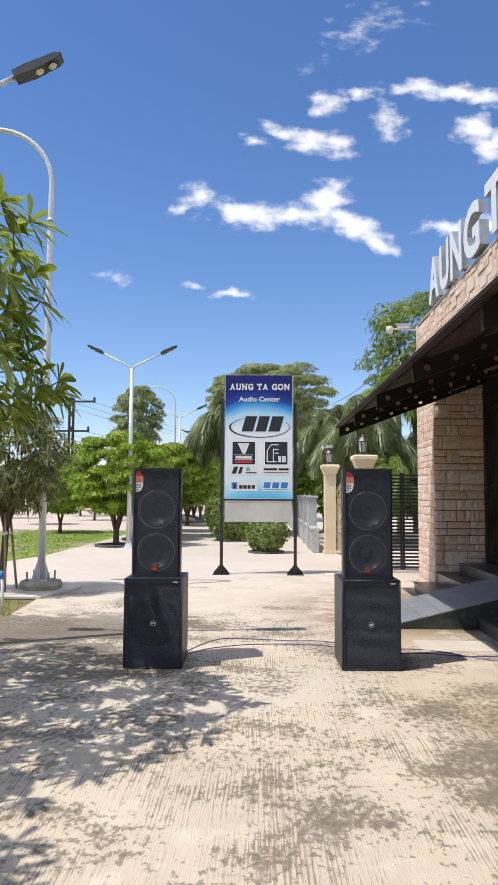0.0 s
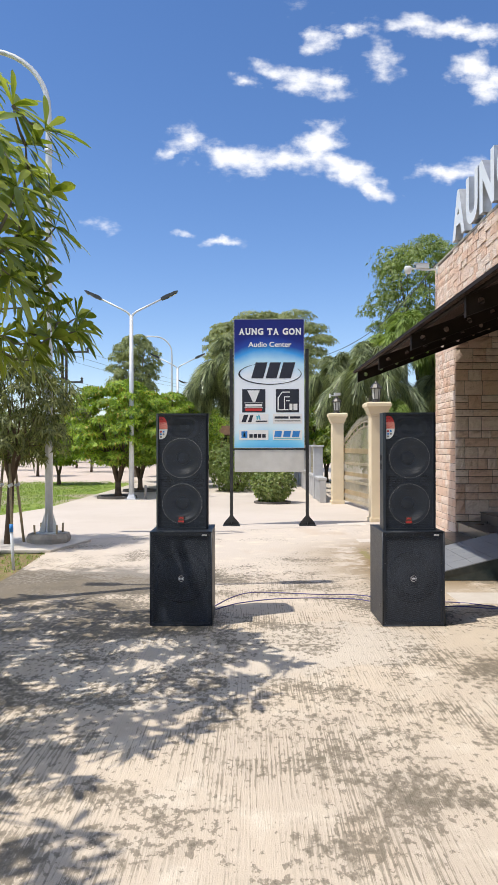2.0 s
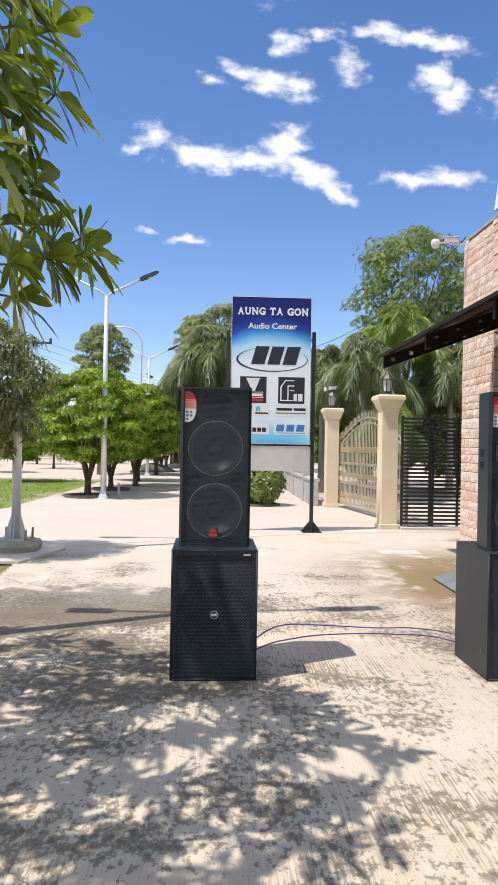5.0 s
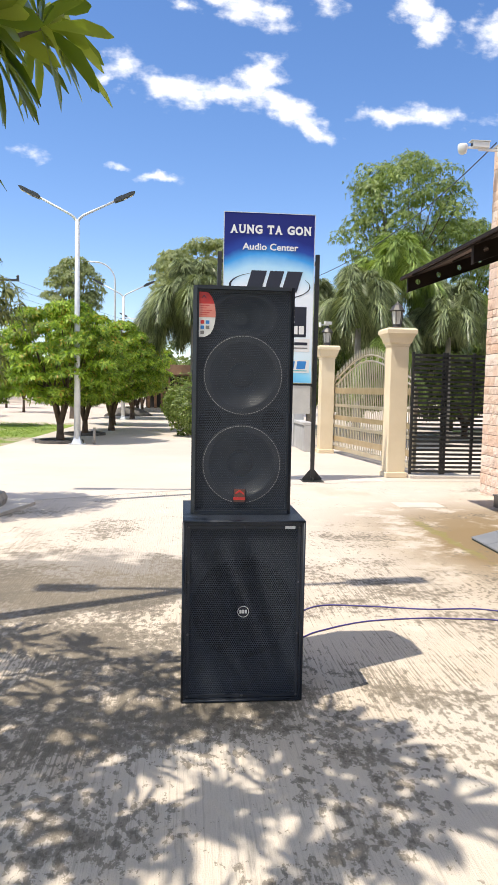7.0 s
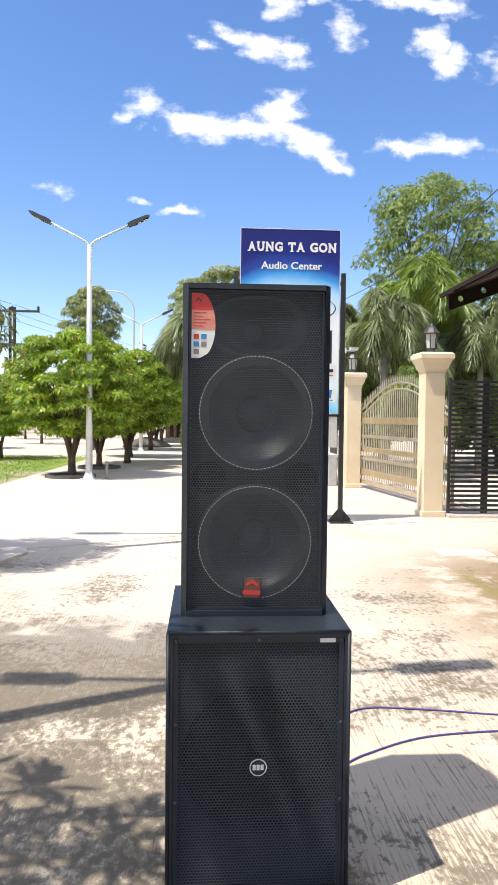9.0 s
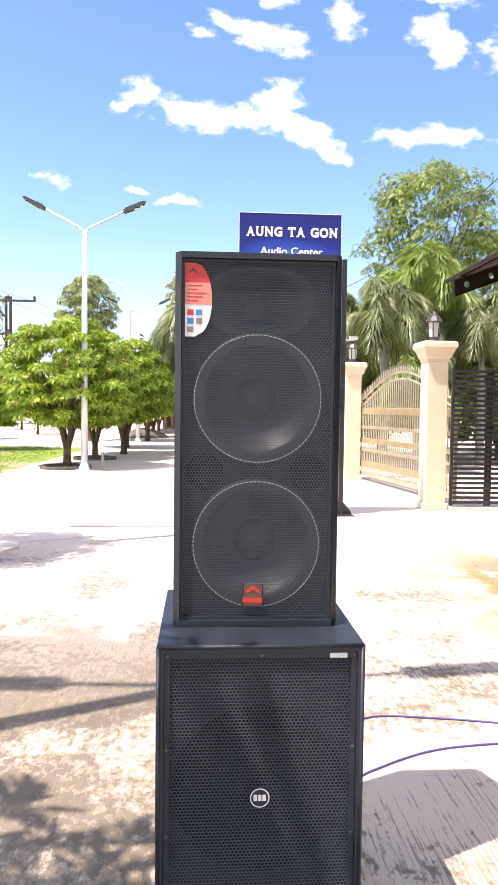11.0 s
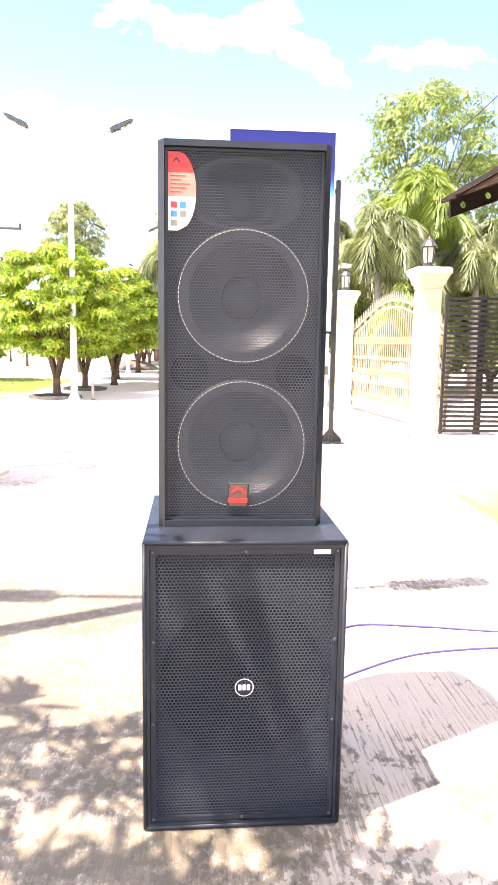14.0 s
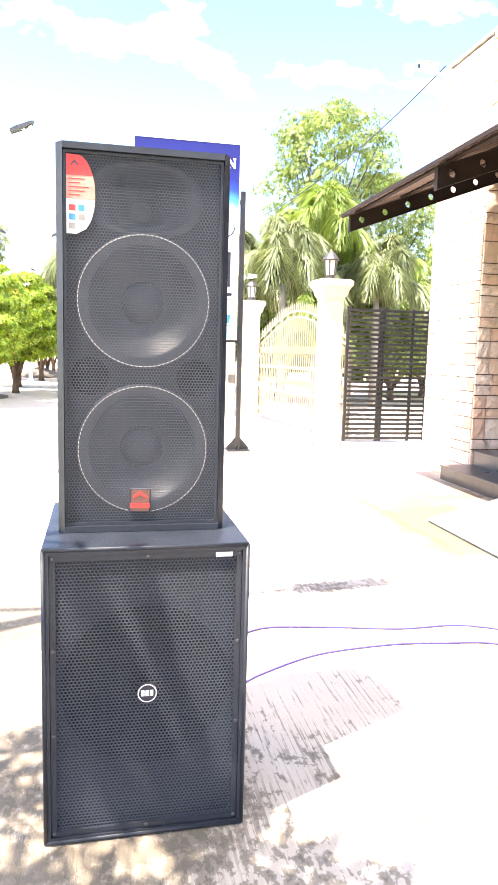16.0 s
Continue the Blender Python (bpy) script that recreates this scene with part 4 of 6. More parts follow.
for s, x in ((-1, -0.765), (1, 0.770)):
    p = part("post", box(B(), x - 0.032, x + 0.032, -0.032, 0.032, 0.012, 3.57, 0.004), BLACKS, sg, "black square steel post")
    part("base_plate", box(B(), x - 0.17, x + 0.17, -0.17, 0.17, 0.0, 0.012), BLACKS, p)
    for q in (-1, 1):
        part("gusset", prism_xz([(x + q * 0.032, 0.012), (x + q * 0.155, 0.012), (x + q * 0.155, 0.045), (x + q * 0.032, 0.19)][::q], -0.006, 0.006), BLACKS, p)
    part("gusset", box(B(), x - 0.006, x + 0.006, -0.15, -0.032, 0.012, 0.06), BLACKS, p)
pn = part("print_panel", box(B(), -0.702, 0.702, -0.062, -0.035, 1.57, 4.16, 0.003), PRINT, sg, "printed blue and white panel")
edge = B()
for x0, x1, z0, z1 in ((-0.712, -0.702, 1.56, 4.17), (0.702, 0.712, 1.56, 4.17), (-0.702, 0.702, 4.16, 4.17), (-0.702, 0.702, 1.56, 1.57)):
    box(edge, x0, x1, -0.066, -0.03, z0, z1)
part("panel_trim", edge, GALV, sg, "thin aluminium edge trim")
part("cross_bar", box(B(), -0.733, 0.733, -0.030, 0.030, 1.51, 1.555), BLACKS, sg)
part("cross_bar", box(B(), -0.733, 0.733, -0.034, 0.020, 3.40, 3.45), BLACKS, sg)
part("lower_panel", box(B(), -0.700, 0.700, -0.050, -0.031, 1.08, 1.525, 0.004), SHEET, sg, "blank white sheet metal panel")
FX = lambda x, z, y=-0.0665: Matrix.Translation((x, y, z)) @ TO_FRONT


def serif_title(text, x0, z0, h, width):
    """Bold capitals with slab feet, letter by letter."""
    wide = {"A": 0.95, "U": 0.90, "N": 0.95, "G": 0.92, "T": 0.86, "O": 0.98, " ": 0.42}
    unit = width / (sum(wide[c] for c in text) + 0.10 * (len(text) - 1))
    bars = {"A": ((0.0, 0.30, 0), (0.70, 1.0, 0)), "U": ((0.0, 0.36, 1), (0.66, 1.0, 1)), "N": ((0.0, 0.34, 0), (0.0, 0.24, 1), (0.68, 1.0, 1)), "T": ((0.28, 0.72, 0),), "G": ((0.62, 1.0, 2),), "O": ()}
    x = x0
    for c in text:
        w = wide[c] * unit
        if c != " ":
            inset = 0.06 * w if c in "AUN" else 0.0
            ob = word(c, h, 0.003, WHITE, FX(x + inset, z0), "title_letter", pn, 0.045, w - 2 * inset)
            for a, b, row in bars[c]:
                zz = (0.0, h * 0.87, h * 0.42)[row]
                part("serif", box(B(), a * w - inset, b * w - inset, zz, zz + h * 0.13, 0.0, 0.0032), WHITE, ob)
            if c == "T":
                for a in (0.0, 0.88):
                    part("serif", box(B(), a * w, (a + 0.12) * w, h * 0.68, h, 0.0, 0.0032), WHITE, ob)
        x += w + 0.10 * unit


serif_title("AUNG TA GON", -0.610, 3.845, 0.135, 1.26)
word("Audio Center", 0.105, 0.003, WHITE, FX(-0.42, 3.60), "subtitle_lettering", pn, 0.020, 0.87)
# large emblem: three slanted dark strokes within an oval swoosh
sw = B()
for j in range(44):
    for (a0, a1) in ((math.radians(98 + j * 6.6), math.radians(98 + (j + 1) * 6.6)),):
        f = lambda a: 0.006 + 0.020 * (0.5 - 0.5 * math.cos((a - math.radians(98)) / math.radians(290) * 2 * math.pi))
        sw.faces.new([sw.verts.new((0.02 + 0.63 * r * math.cos(a), -0.0655, 3.06 + 0.215 * r * math.sin(a))) for r, a in ((1 - f(a0) * 2.2, a0), (1 + f(a0), a0), (1 + f(a1), a1), (1 - f(a1) * 2.2, a1))])
part("oval_swoosh", sw, INK, pn)
for x, w in ((-0.36, 0.24), (-0.07, 0.22), (0.20, 0.24)):
    part("emblem_bar", prism_xz([(x, 2.97), (x + w, 2.97), (x + w + 0.09, 3.29), (x + 0.09, 3.29)], -0.0660, -0.0625), INK, pn)


def tablet(cx, cz, hw, hh, mat, marks):
    tb = part("logo_tablet", box(B(), cx - hw, cx + hw, -0.0645, -0.0622, cz - hh, cz + hh, 0.0), mat, pn)
    for mt, poly in marks:
        part("logo_mark", prism_xz([(cx + x, cz + z) for x, z in poly], -0.0665, -0.0647), mt, tb)


R4 = lambda x0, x1, z0, z1: [(x0, z0), (x1, z0), (x1, z1), (x0, z1)]
tablet(-0.31, 2.515, 0.235, 0.235, INK, [(WHITE, [(-0.02, -0.02), (0.03, -0.02), (0.12, 0.21), (-0.13, 0.21)]), (WHITE, R4(-0.19, 0.19, -0.045, -0.035)),
                                         (WHITE, R4(-0.17, 0.17, -0.115, -0.065)), (WHITE, R4(-0.19, 0.19, -0.140, -0.132)), (REDP, R4(-0.17, 0.17, -0.205, -0.155))])
tablet(0.37, 2.515, 0.235, 0.235, INK, [(WHITE, R4(-0.20, -0.175, -0.19, 0.06)), (WHITE, R4(-0.175, 0.02, -0.19, -0.17)), (WHITE, [(-0.20, 0.06), (-0.175, 0.06), (-0.10, 0.165), (0.05, 0.165), (0.05, 0.185), (-0.11, 0.185)]),
                                        (WHITE, R4(-0.07, 0.05, 0.07, 0.09)), (WHITE, R4(-0.07, -0.05, -0.17, 0.07)), (WHITE, R4(-0.03, 0.05, -0.01, 0.01)), (WHITE, R4(0.04, 0.10, -0.19, -0.06)), (WHITE, R4(0.12, 0.20, -0.19, -0.06))])
tablet(-0.31, 2.155, 0.295, 0.10, WHITE, [(INK, [(-0.25, -0.07), (-0.16, -0.07), (-0.11, 0.075), (-0.20, 0.075)]), (INK, [(-0.12, -0.07), (-0.05, -0.07), (-0.01, 0.07), (-0.07, 0.07)]),
                                          (TEAL, [(0.06, -0.02), (0.09, -0.02), (0.09, 0.05), (0.05, 0.06)]), (TEAL, [(0.11, -0.02), (0.14, -0.02), (0.12, 0.06), (0.08, 0.08)]), (INK, R4(0.04, 0.27, -0.065, -0.040))])
tablet(0.37, 2.155, 0.295, 0.10, WHITE, [(INK, R4(-0.26, 0.02, 0.0, 0.045)), (INK, R4(0.05, 0.26, 0.0, 0.045)), (GREYP, R4(-0.26, 0.26, -0.055, -0.035))])
tablet(-0.31, 1.825, 0.295, 0.10, WHITE, [(BLUEP, R4(-0.25, -0.13, -0.06, 0.075)), (WHITE, [(-0.215, -0.04), (-0.165, -0.04), (-0.18, 0.055), (-0.20, 0.055)])] + [(INK, R4(-0.09 + 0.086 * i, -0.02 + 0.086 * i, -0.055, 0.02)) for i in range(4)])
tablet(0.37, 1.825, 0.295, 0.10, WHITE, [(BLUEP, [(x, -0.04), (x + 0.14, -0.04), (x + 0.16, 0.08), (x + 0.02, 0.08)]) for x in (-0.27, -0.09, 0.09)] + [(TEAL, R4(-0.27, 0.26, -0.075, -0.062))])

# ---------------------------------------------------------------- shop building
bld = thing("shop_building", pose(0, 0, 0), "shop building clad in split sandstone with a dark awning", "building", kind="structure")
part("pier_core", box(B(), 3.125, 4.0, 12.245, 13.48, 0, 4.90), MORTAR, bld)
part("parapet_core", box(B(), 3.125, 3.45, -6, 12.245, 3.46, 4.90), MORTAR, bld)
part("rear_wall", box(B(), 4.0, 11, 12.6, 13.40, 0, 4.6), MORTAR, bld)
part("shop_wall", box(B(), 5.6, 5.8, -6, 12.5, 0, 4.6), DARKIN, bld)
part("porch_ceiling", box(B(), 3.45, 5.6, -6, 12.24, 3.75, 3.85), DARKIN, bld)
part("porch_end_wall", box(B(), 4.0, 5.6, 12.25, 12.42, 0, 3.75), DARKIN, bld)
part("roof", box(B(), 3.45, 11, -6, 12.6, 4.55, 4.65), MORTAR, bld)
cop = B()
box(cop, 3.09, 3.50, -6, 13.50, 4.90, 4.945, 0.006)
part("coping", cop, CEMENT, bld, "thin pale cement coping")
gate = part("folding_gate", box(B(), 3.99, 4.05, 12.12, 12.20, 0.50, 3.2), BLACKS, bld, "black folding security gate")
for i in range(34):
    y = 12.08 - i * 0.11
    part("gate_bar", box(B(), 4.015, 4.030, y - 0.012, y + 0.012, 0.50, 3.15), BLACKS, gate)
for z in (0.55, 1.8, 3.12):
    part("gate_rail", box(B(), 4.032, 4.05, 8.4, 12.1, z, z + 0.05), BLACKS, gate)

# steps along the shop front, cut by a tiled ramp
stp = thing("entrance_steps", pose(0, 0, 0), "dark tiled entrance steps", "steps", kind="structure")
for i, (x, z) in enumerate([(2.74, 0.165), (3.14, 0.33), (3.52, 0.50)]):
    for (y0, y1) in ((10.26, 12.20 - 0.004 * i), (3.0, 8.80)):
        if y0 < 5:
            x = x + 0.05
        b = box(B(), x, (3.14, 3.52, 5.6)[i] + (0.05 if y0 < 5 and i < 2 else 0), y0, y1, 0, z - 0.02)
        p = part("step", b, TILE, stp)
        k = 6 if y0 < 5 else 3
        for j in range(k):
            a, c = y0 + (y1 - y0) * j / k, y0 + (y1 - y0) * (j + 1) / k
            part("tread_tile", box(B(), x - 0.02, (3.14, 3.52, 5.6)[i], a + 0.003, c - 0.003, z - 0.02, z, 0.003), TILE, p)
rp = thing("entrance_ramp", pose(0, 0, 0), "tiled ramp with a dark green stone side", "ramp", kind="structure")
rb = prism_xz([(1.62, 0.004), (3.55, 0.004), (3.55, 0.49), (1.62, 0.012)], 8.84, 10.22)
part("ramp_body", rb, GREENM, rp, "dark green polished stone side")
sl = (0.49 - 0.012) / 1.93
for i in range(8):
    x0, x1 = 1.62 + 1.93 * i / 8 + 0.003, 1.62 + 1.93 * (i + 1) / 8 - 0.003
    for j in range(4):
        y0, y1 = 8.82 + 1.42 * j / 4 + 0.003, 8.82 + 1.42 * (j + 1) / 4 - 0.003
        z0, z1 = 0.016 + (x0 - 1.62) * sl, 0.016 + (x1 - 1.62) * sl
        b = B()
        v = [b.verts.new(q) for q in ((x0, y0, z0), (x1, y0, z1), (x1, y1, z1), (x0, y1, z0), (x0, y0, z0 + 0.012), (x1, y0, z1 + 0.012), (x1, y1, z1 + 0.012), (x0, y1, z0 + 0.012))]
        for f in ((4, 5, 6, 7), (0, 1, 5, 4), (1, 2, 6, 5), (2, 3, 7, 6), (3, 0, 4, 7)):
            b.faces.new([v[q] for q in f])
        part("ramp_tile", b, RAMPT, rp)

# awning: perforated rafters under a ribbed sheet
aw = thing("awning", pose(0, 0, 0), "dark brown steel awning on perforated rafters", "awning")
AX0, AX1, AZ0, SL = 1.45, 3.98, 2.66, 0.372


def rafter_bm():
    """A flat bar with a row of round holes, rising towards the wall."""
    b = B()
    n, hgt, r, th = 10, 0.16, 0.034, 0.03
    dx = (AX1 - AX0) / n
    for side, y in ((1, 0.0), (-1, th)):
        for i in range(n):
            cx = AX0 + dx * (i + 0.5)
            cz = AZ0 + SL * (cx - AX0) + hgt / 2
            out, inn = [], []
            for j in range(16):
                a = 2 * math.pi * j / 16 + math.pi / 16 * 0
                ca, sa = math.cos(a), math.sin(a)
                k = min(dx / 2 / max(abs(ca), 1e-6), hgt / 2 / max(abs(sa), 1e-6))
                ox, oz = ca * k, sa * k
                out.append(b.verts.new((cx + ox, y, cz + oz + SL * ox)))
                inn.append(b.verts.new((cx + r * ca, y, cz + r * sa)))
            for j in range(16):
                q = (j + 1) % 16
                b.faces.new((out[j], out[q], inn[q], inn[j])[::side])
            # the square's own corners
            for a in (2, 6, 10, 14):
                ca, sa = math.copysign(dx / 2, math.cos(2 * math.pi * a / 16)), math.copysign(hgt / 2, math.sin(2 * math.pi * a / 16))
                cv = b.verts.new((cx + ca, y, cz + sa + SL * ca))
                o0, o1 = out[a - 1], out[a]
                b.faces.new((out[a - 1], cv, out[a]))
                b.faces.new((out[a], cv, out[(a + 1) % 16]))
    zt = lambda x, d: AZ0 + SL * (x - AX0) + d
    for d0, d1 in ((-0.004, 0.004), (hgt - 0.004, hgt + 0.004)):
        v = [b.verts.new((x, y, zt(x, d))) for x in (AX0, AX1) for y in (-0.012, th + 0.012) for d in (d0, d1)]
        for f in ((0, 2, 6, 4), (1, 5, 7, 3), (0, 4, 5, 1), (2, 3, 7, 6), (0, 1, 3, 2), (4, 6, 7, 5)):
            b.faces.new([v[q] for q in f])
    box(b, AX0 - 0.006, AX0, -0.012, th + 0.012, AZ0 - 0.01, AZ0 + hgt + 0.01)
    return b


raft = from_bm("rafter", rafter_bm(), RAFTER)
for i in range(9):
    part("rafter", raft, RAFTER, aw, "", Matrix.Translation((0, 12.0 - 1.94 * i, 0)))
for f in (0.06, 0.36, 0.68, 0.96):
    x = AX0 + 1.66 * f
    z = AZ0 + SL * (x - AX0) + 0.168
    part("purlin", box(B(), x - 0.02, x + 0.02, -5.4, 12.10, z, z + 0.022), RAFTER, aw)
V, F = [], []
nr = 140
for i in range(nr * 4 + 1):
    y = 12.13 - 17.5 * i / (nr * 4)
    h = (0.0, 0.0, 0.012, 0.012)[i % 4]
    for x in (AX0 - 0.05, 3.122):
        V.append((x, y, AZ0 + SL * (x - AX0) + 0.192 + h))
    if i:
        k = 2 * i
        F.append((k - 2, k - 1, k + 1, k))
sheet = pymesh("roof_sheet", V, F, BROWNM)
sheet_ob = part("roof_sheet", sheet, BROWNM, aw, "ribbed brown roofing sheet")
md = sheet_ob.modifiers.new("thickness", "SOLIDIFY")
md.thickness = 0.004
fas = B()
z = AZ0 + SL * -0.05 + 0.150
box(fas, AX0 - 0.062, AX0 - 0.052, -5.4, 12.13, z + 0.028, z + 0.060)
part("eave_trim", fas, RAFTER, aw, "thin dark metal eave trim")
v = B()
vs = [v.verts.new(q) for q in ((AX0 - 0.052, 12.134, z + 0.02), (3.118, 12.134, AZ0 + SL * (3.118 - AX0) + 0.17), (3.118, 12.134, AZ0 + SL * (3.118 - AX0) + 0.218), (AX0 - 0.052, 12.134, z + 0.065))]
vt = [v.verts.new(q.co + Vector((0, 0.008, 0))) for q in vs]
v.faces.new(vs), v.faces.new(vt[::-1])
for j in range(4):
    v.faces.new((vs[j], vt[j], vt[(j + 1) % 4], vs[(j + 1) % 4]))
part("verge_trim", v, BROWNM, aw)

# rooftop letters
ls = thing("rooftop_letters", pose(3.16, 0, 4.945), "row of large white rooftop letters with metal sides", "sign letters")
for ch, y, w in (("A", 12.08, 0.66), ("U", 11.34, 0.56), ("N", 10.70, 0.62), ("G", 9.98, 0.74), ("T", 9.0, 0.70), ("A", 8.25, 0.70), ("G", 7.3, 0.74), ("O", 6.45, 0.74), ("N", 5.6, 0.66)):
    m4 = Matrix(((0, 0, -1, 0.0), (-1, 0, 0, y), (0, 1, 0, 0.03), (0, 0, 0, 1)))
    word(ch, 0.76, 0.13, (LETTERF, LETTERS), m4, "letter", ls, 0.035, w)
part("letter_rail", box(B(), -0.03, 0.01, 4.9, 12.34, 0.0, 0.03), LETTERS, ls)

# ---------------------------------------------------------------- gates and fence
bg = thing("black_slatted_gate", pose(2.55, 15.1, 0), "black gate of horizontal steel slats between pillar and shop", "gate")
for x in (0.0, 0.53, 0.585, 1.06, 1.33):
    part("stile", box(B(), x, x + 0.045, -0.02, 0.02, 0.07, 2.13, 0.003), BLACKS, bg)
for i in range(28):
    z = 0.10 + i * 0.0725
    part("slat", box(B(), 0.03, 1.36, -0.034, -0.021, z, z + 0.040), BLACKS, bg)
structure("gate_sill", box(B(), 2.55, 4.0, 15.0, 15.22, -0.05, 0.05, 0.006), COVER, "low concrete sill under the gate", "sill")


def pillar(m, h, w, cap, label):
    t = thing("gate_pillar", m, label, "pillar", "gate pillars")
    part("shaft", box(B(), -w / 2, w / 2, -w / 2, w / 2, 0.0, h - 0.30, 0.006), CREAM, t)
    part("foot", box(B(), -w / 2 - 0.03, w / 2 + 0.03, -w / 2 - 0.03, w / 2 + 0.03, 0.0, 0.09, 0.008), CREAM, t)
    b = B()
    prof = [(w / 2 + 0.012, h - 0.30), (w / 2 + 0.012, h - 0.26), (w / 2 + 0.035, h - 0.24), (w / 2 + 0.055, h - 0.17), (cap / 2 - 0.02, h - 0.11), (cap / 2, h - 0.09), (cap / 2, h - 0.03), (cap / 2 - 0.03, h)]
    lathe(b, [(r * math.sqrt(2), z) for r, z in prof], 4, pose(0, 0, 0, 0, 0, 45), True)
    part("moulded_cap", b, CREAM, t, "moulded cream cap")
    return t


def lantern(m, s):
    t = thing("pillar_lantern", m, "black iron lantern with frosted panes on a pillar", "lantern", "pillar lanterns")
    part("base", lathe(B(), [(0.085 * s, 0.0), (0.085 * s, 0.02 * s), (0.06 * s, 0.05 * s), (0.075 * s, 0.07 * s)], 8), LAMPK, t)
    g = lathe(B(), [(0.068 * s, 0.072 * s), (0.088 * s, 0.27 * s)], 6, None, True)
    part("glass", g, LAMPG, t, "frosted glass panes")
    for j in range(6):
        a = 2 * math.pi * j / 6
        ca, sa = math.cos(a), math.sin(a)
        part("glazing_bar", tube(B(), [(0.072 * s * ca, 0.072 * s * sa, 0.07 * s), (0.093 * s * ca, 0.093 * s * sa, 0.275 * s)], 0.0075 * s, 5), LAMPK, t)
    part("roof", lathe(B(), [(0.12 * s, 0.27 * s), (0.125 * s, 0.285 * s), (0.07 * s, 0.36 * s), (0.035 * s, 0.385 * s), (0.02 * s, 0.41 * s), (0.004 * s, 0.43 * s)], 8, None, True), LAMPK, t)
    return t


pillar(pose(2.34, 15.28, 0, 0, 0, 2), 2.52, 0.31, 0.52, "cream rendered gate pillar with a moulded cap")
pillar(pose(2.03, 19.75, 0, 0, 0, 2), 2.50, 0.31, 0.50, "cream rendered gate pillar with a moulded cap")
lantern(pose(2.32, 15.28, 2.52), 1.08)
lantern(pose(2.02, 19.75, 2.50), 1.12)


def cctv(m, label):
    t = thing("security_camera", m, label, "camera")
    part("arm", box(B(), 0.0, 0.30, -0.015, 0.015, -0.015, 0.015), CCTVW, t)
    part("bracket", box(B(), 0.29, 0.32, -0.05, 0.05, -0.07, 0.07), CCTVW, t)
    part("body", box(B(), -0.10, 0.14, -0.045, 0.045, 0.015, 0.10, 0.01, 2), CCTVW, t)
    part("hood", box(B(), -0.13, 0.15, -0.055, 0.055, 0.101, 0.110), CCTVW, t)
    part("lens", lathe(B(), [(0.03, 0), (0.03, 0.01), (0.005, 0.012)], 14, Matrix.Translation((-0.10, 0, 0.055)) @ pose(0, 0, 0, 0, -90, 0)), INK, t)
    return t


cctv(pose(2.80, 13.30, 4.84), "white box security camera on a wall arm")
b = thing("dome_camera", pose(2.56, 13.28, 4.84), "white dome security camera on an arm", "camera")
part("dome", lathe(B(), [(0.005, -0.09), (0.05, -0.07), (0.065, -0.02), (0.07, 0.02), (0.06, 0.05), (0.01, 0.06)], 18), CCTVW, b)
part("arm", box(B(), 0.05, 0.24, -0.01, 0.01, 0.0, 0.025), CCTVW, b)
c2 = cctv(pose(2.04, 19.72, 2.98, 0, 0, 200) @ Matrix.Diagonal((0.75, 0.75, 0.75, 1)), "small white camera above a pillar lantern")

# stainless gate with an arched, spiked top; it stands behind the pillars
GA, GB = Vector((2.20, 19.95, 0)), Vector((2.80, 15.55, 0))
gl = (GB - GA).length
mg = Matrix.Translation(GA) @ Matrix.Rotation(math.atan2(GB.y - GA.y, GB.x - GA.x), 4, "Z")
gt = thing("arched_metal_gate", mg, "tarnished stainless steel gate with golden rails and arched spiked top", "gate")
part("frame_post", box(B(), 0, 0.06, -0.03, 0.03, 0.08, 1.52), STEELG, gt)
part("frame_post", box(B(), gl - 0.06, gl, -0.03, 0.03, 0.08, 1.52), STEELG, gt)
for z, h, mt in ((0.10, 0.09, STEELG), (0.30, 0.12, BRASS), (0.62, 0.06, STEELG), (0.80, 0.10, BRASS), (1.10, 0.06, STEELG), (1.40, 0.13, BRASS)):
    part("rail", box(B(), 0.06, gl - 0.06, -0.028, 0.028, z, z + h, 0.005), mt, gt)
nb = 46
arch = lambda x: 1.53 + 0.55 * math.sin(math.pi * min(1, max(0, x / gl))) ** 1.3
for i in range(nb):
    x = 0.09 + (gl - 0.18) * i / (nb - 1)
    part("bar", tube(B(), [(x, 0, 0.15), (x, 0, arch(x))], 0.011, 6), STEELG, gt)
    part("spike", tube(B(), [(x, 0, arch(x) + 0.10), (x, 0, arch(x) + 0.20), (x, 0, arch(x) + 0.30)], [0.010, 0.013, 0.001], 5), STEELG, gt)
for off in (0.0, 0.12):
    part("arch_rail", tube(B(), [(0.03 + (gl - 0.06) * i / 30, 0, arch(0.03 + (gl - 0.06) * i / 30) + off) for i in range(31)], 0.020, 6), STEELG, gt)
for i in range(14):
    x = 0.25 + (gl - 0.5) * i / 13
    r = B()
    tube(r, [(x + 0.045 * math.cos(a), 0, arch(x) + 0.06 + 0.045 * math.sin(a)) for a in (2 * math.pi * j / 12 for j in range(13))], 0.008, 5, False)
    part("arch_ring", r, STEELG, gt)

fw = thing("boundary_fence", pose(1.66, 0, 0), "low pale rendered wall with piers and spiked railings", "fence", kind="structure")
part("plinth", box(B(), -0.09, 0.09, 20.0, 47.0, 0, 0.62, 0.01), FENCEW, fw)
part("plinth_cap", box(B(), -0.12, 0.12, 20.0, 47.0, 0.62, 0.70, 0.01), FENCEW, fw)
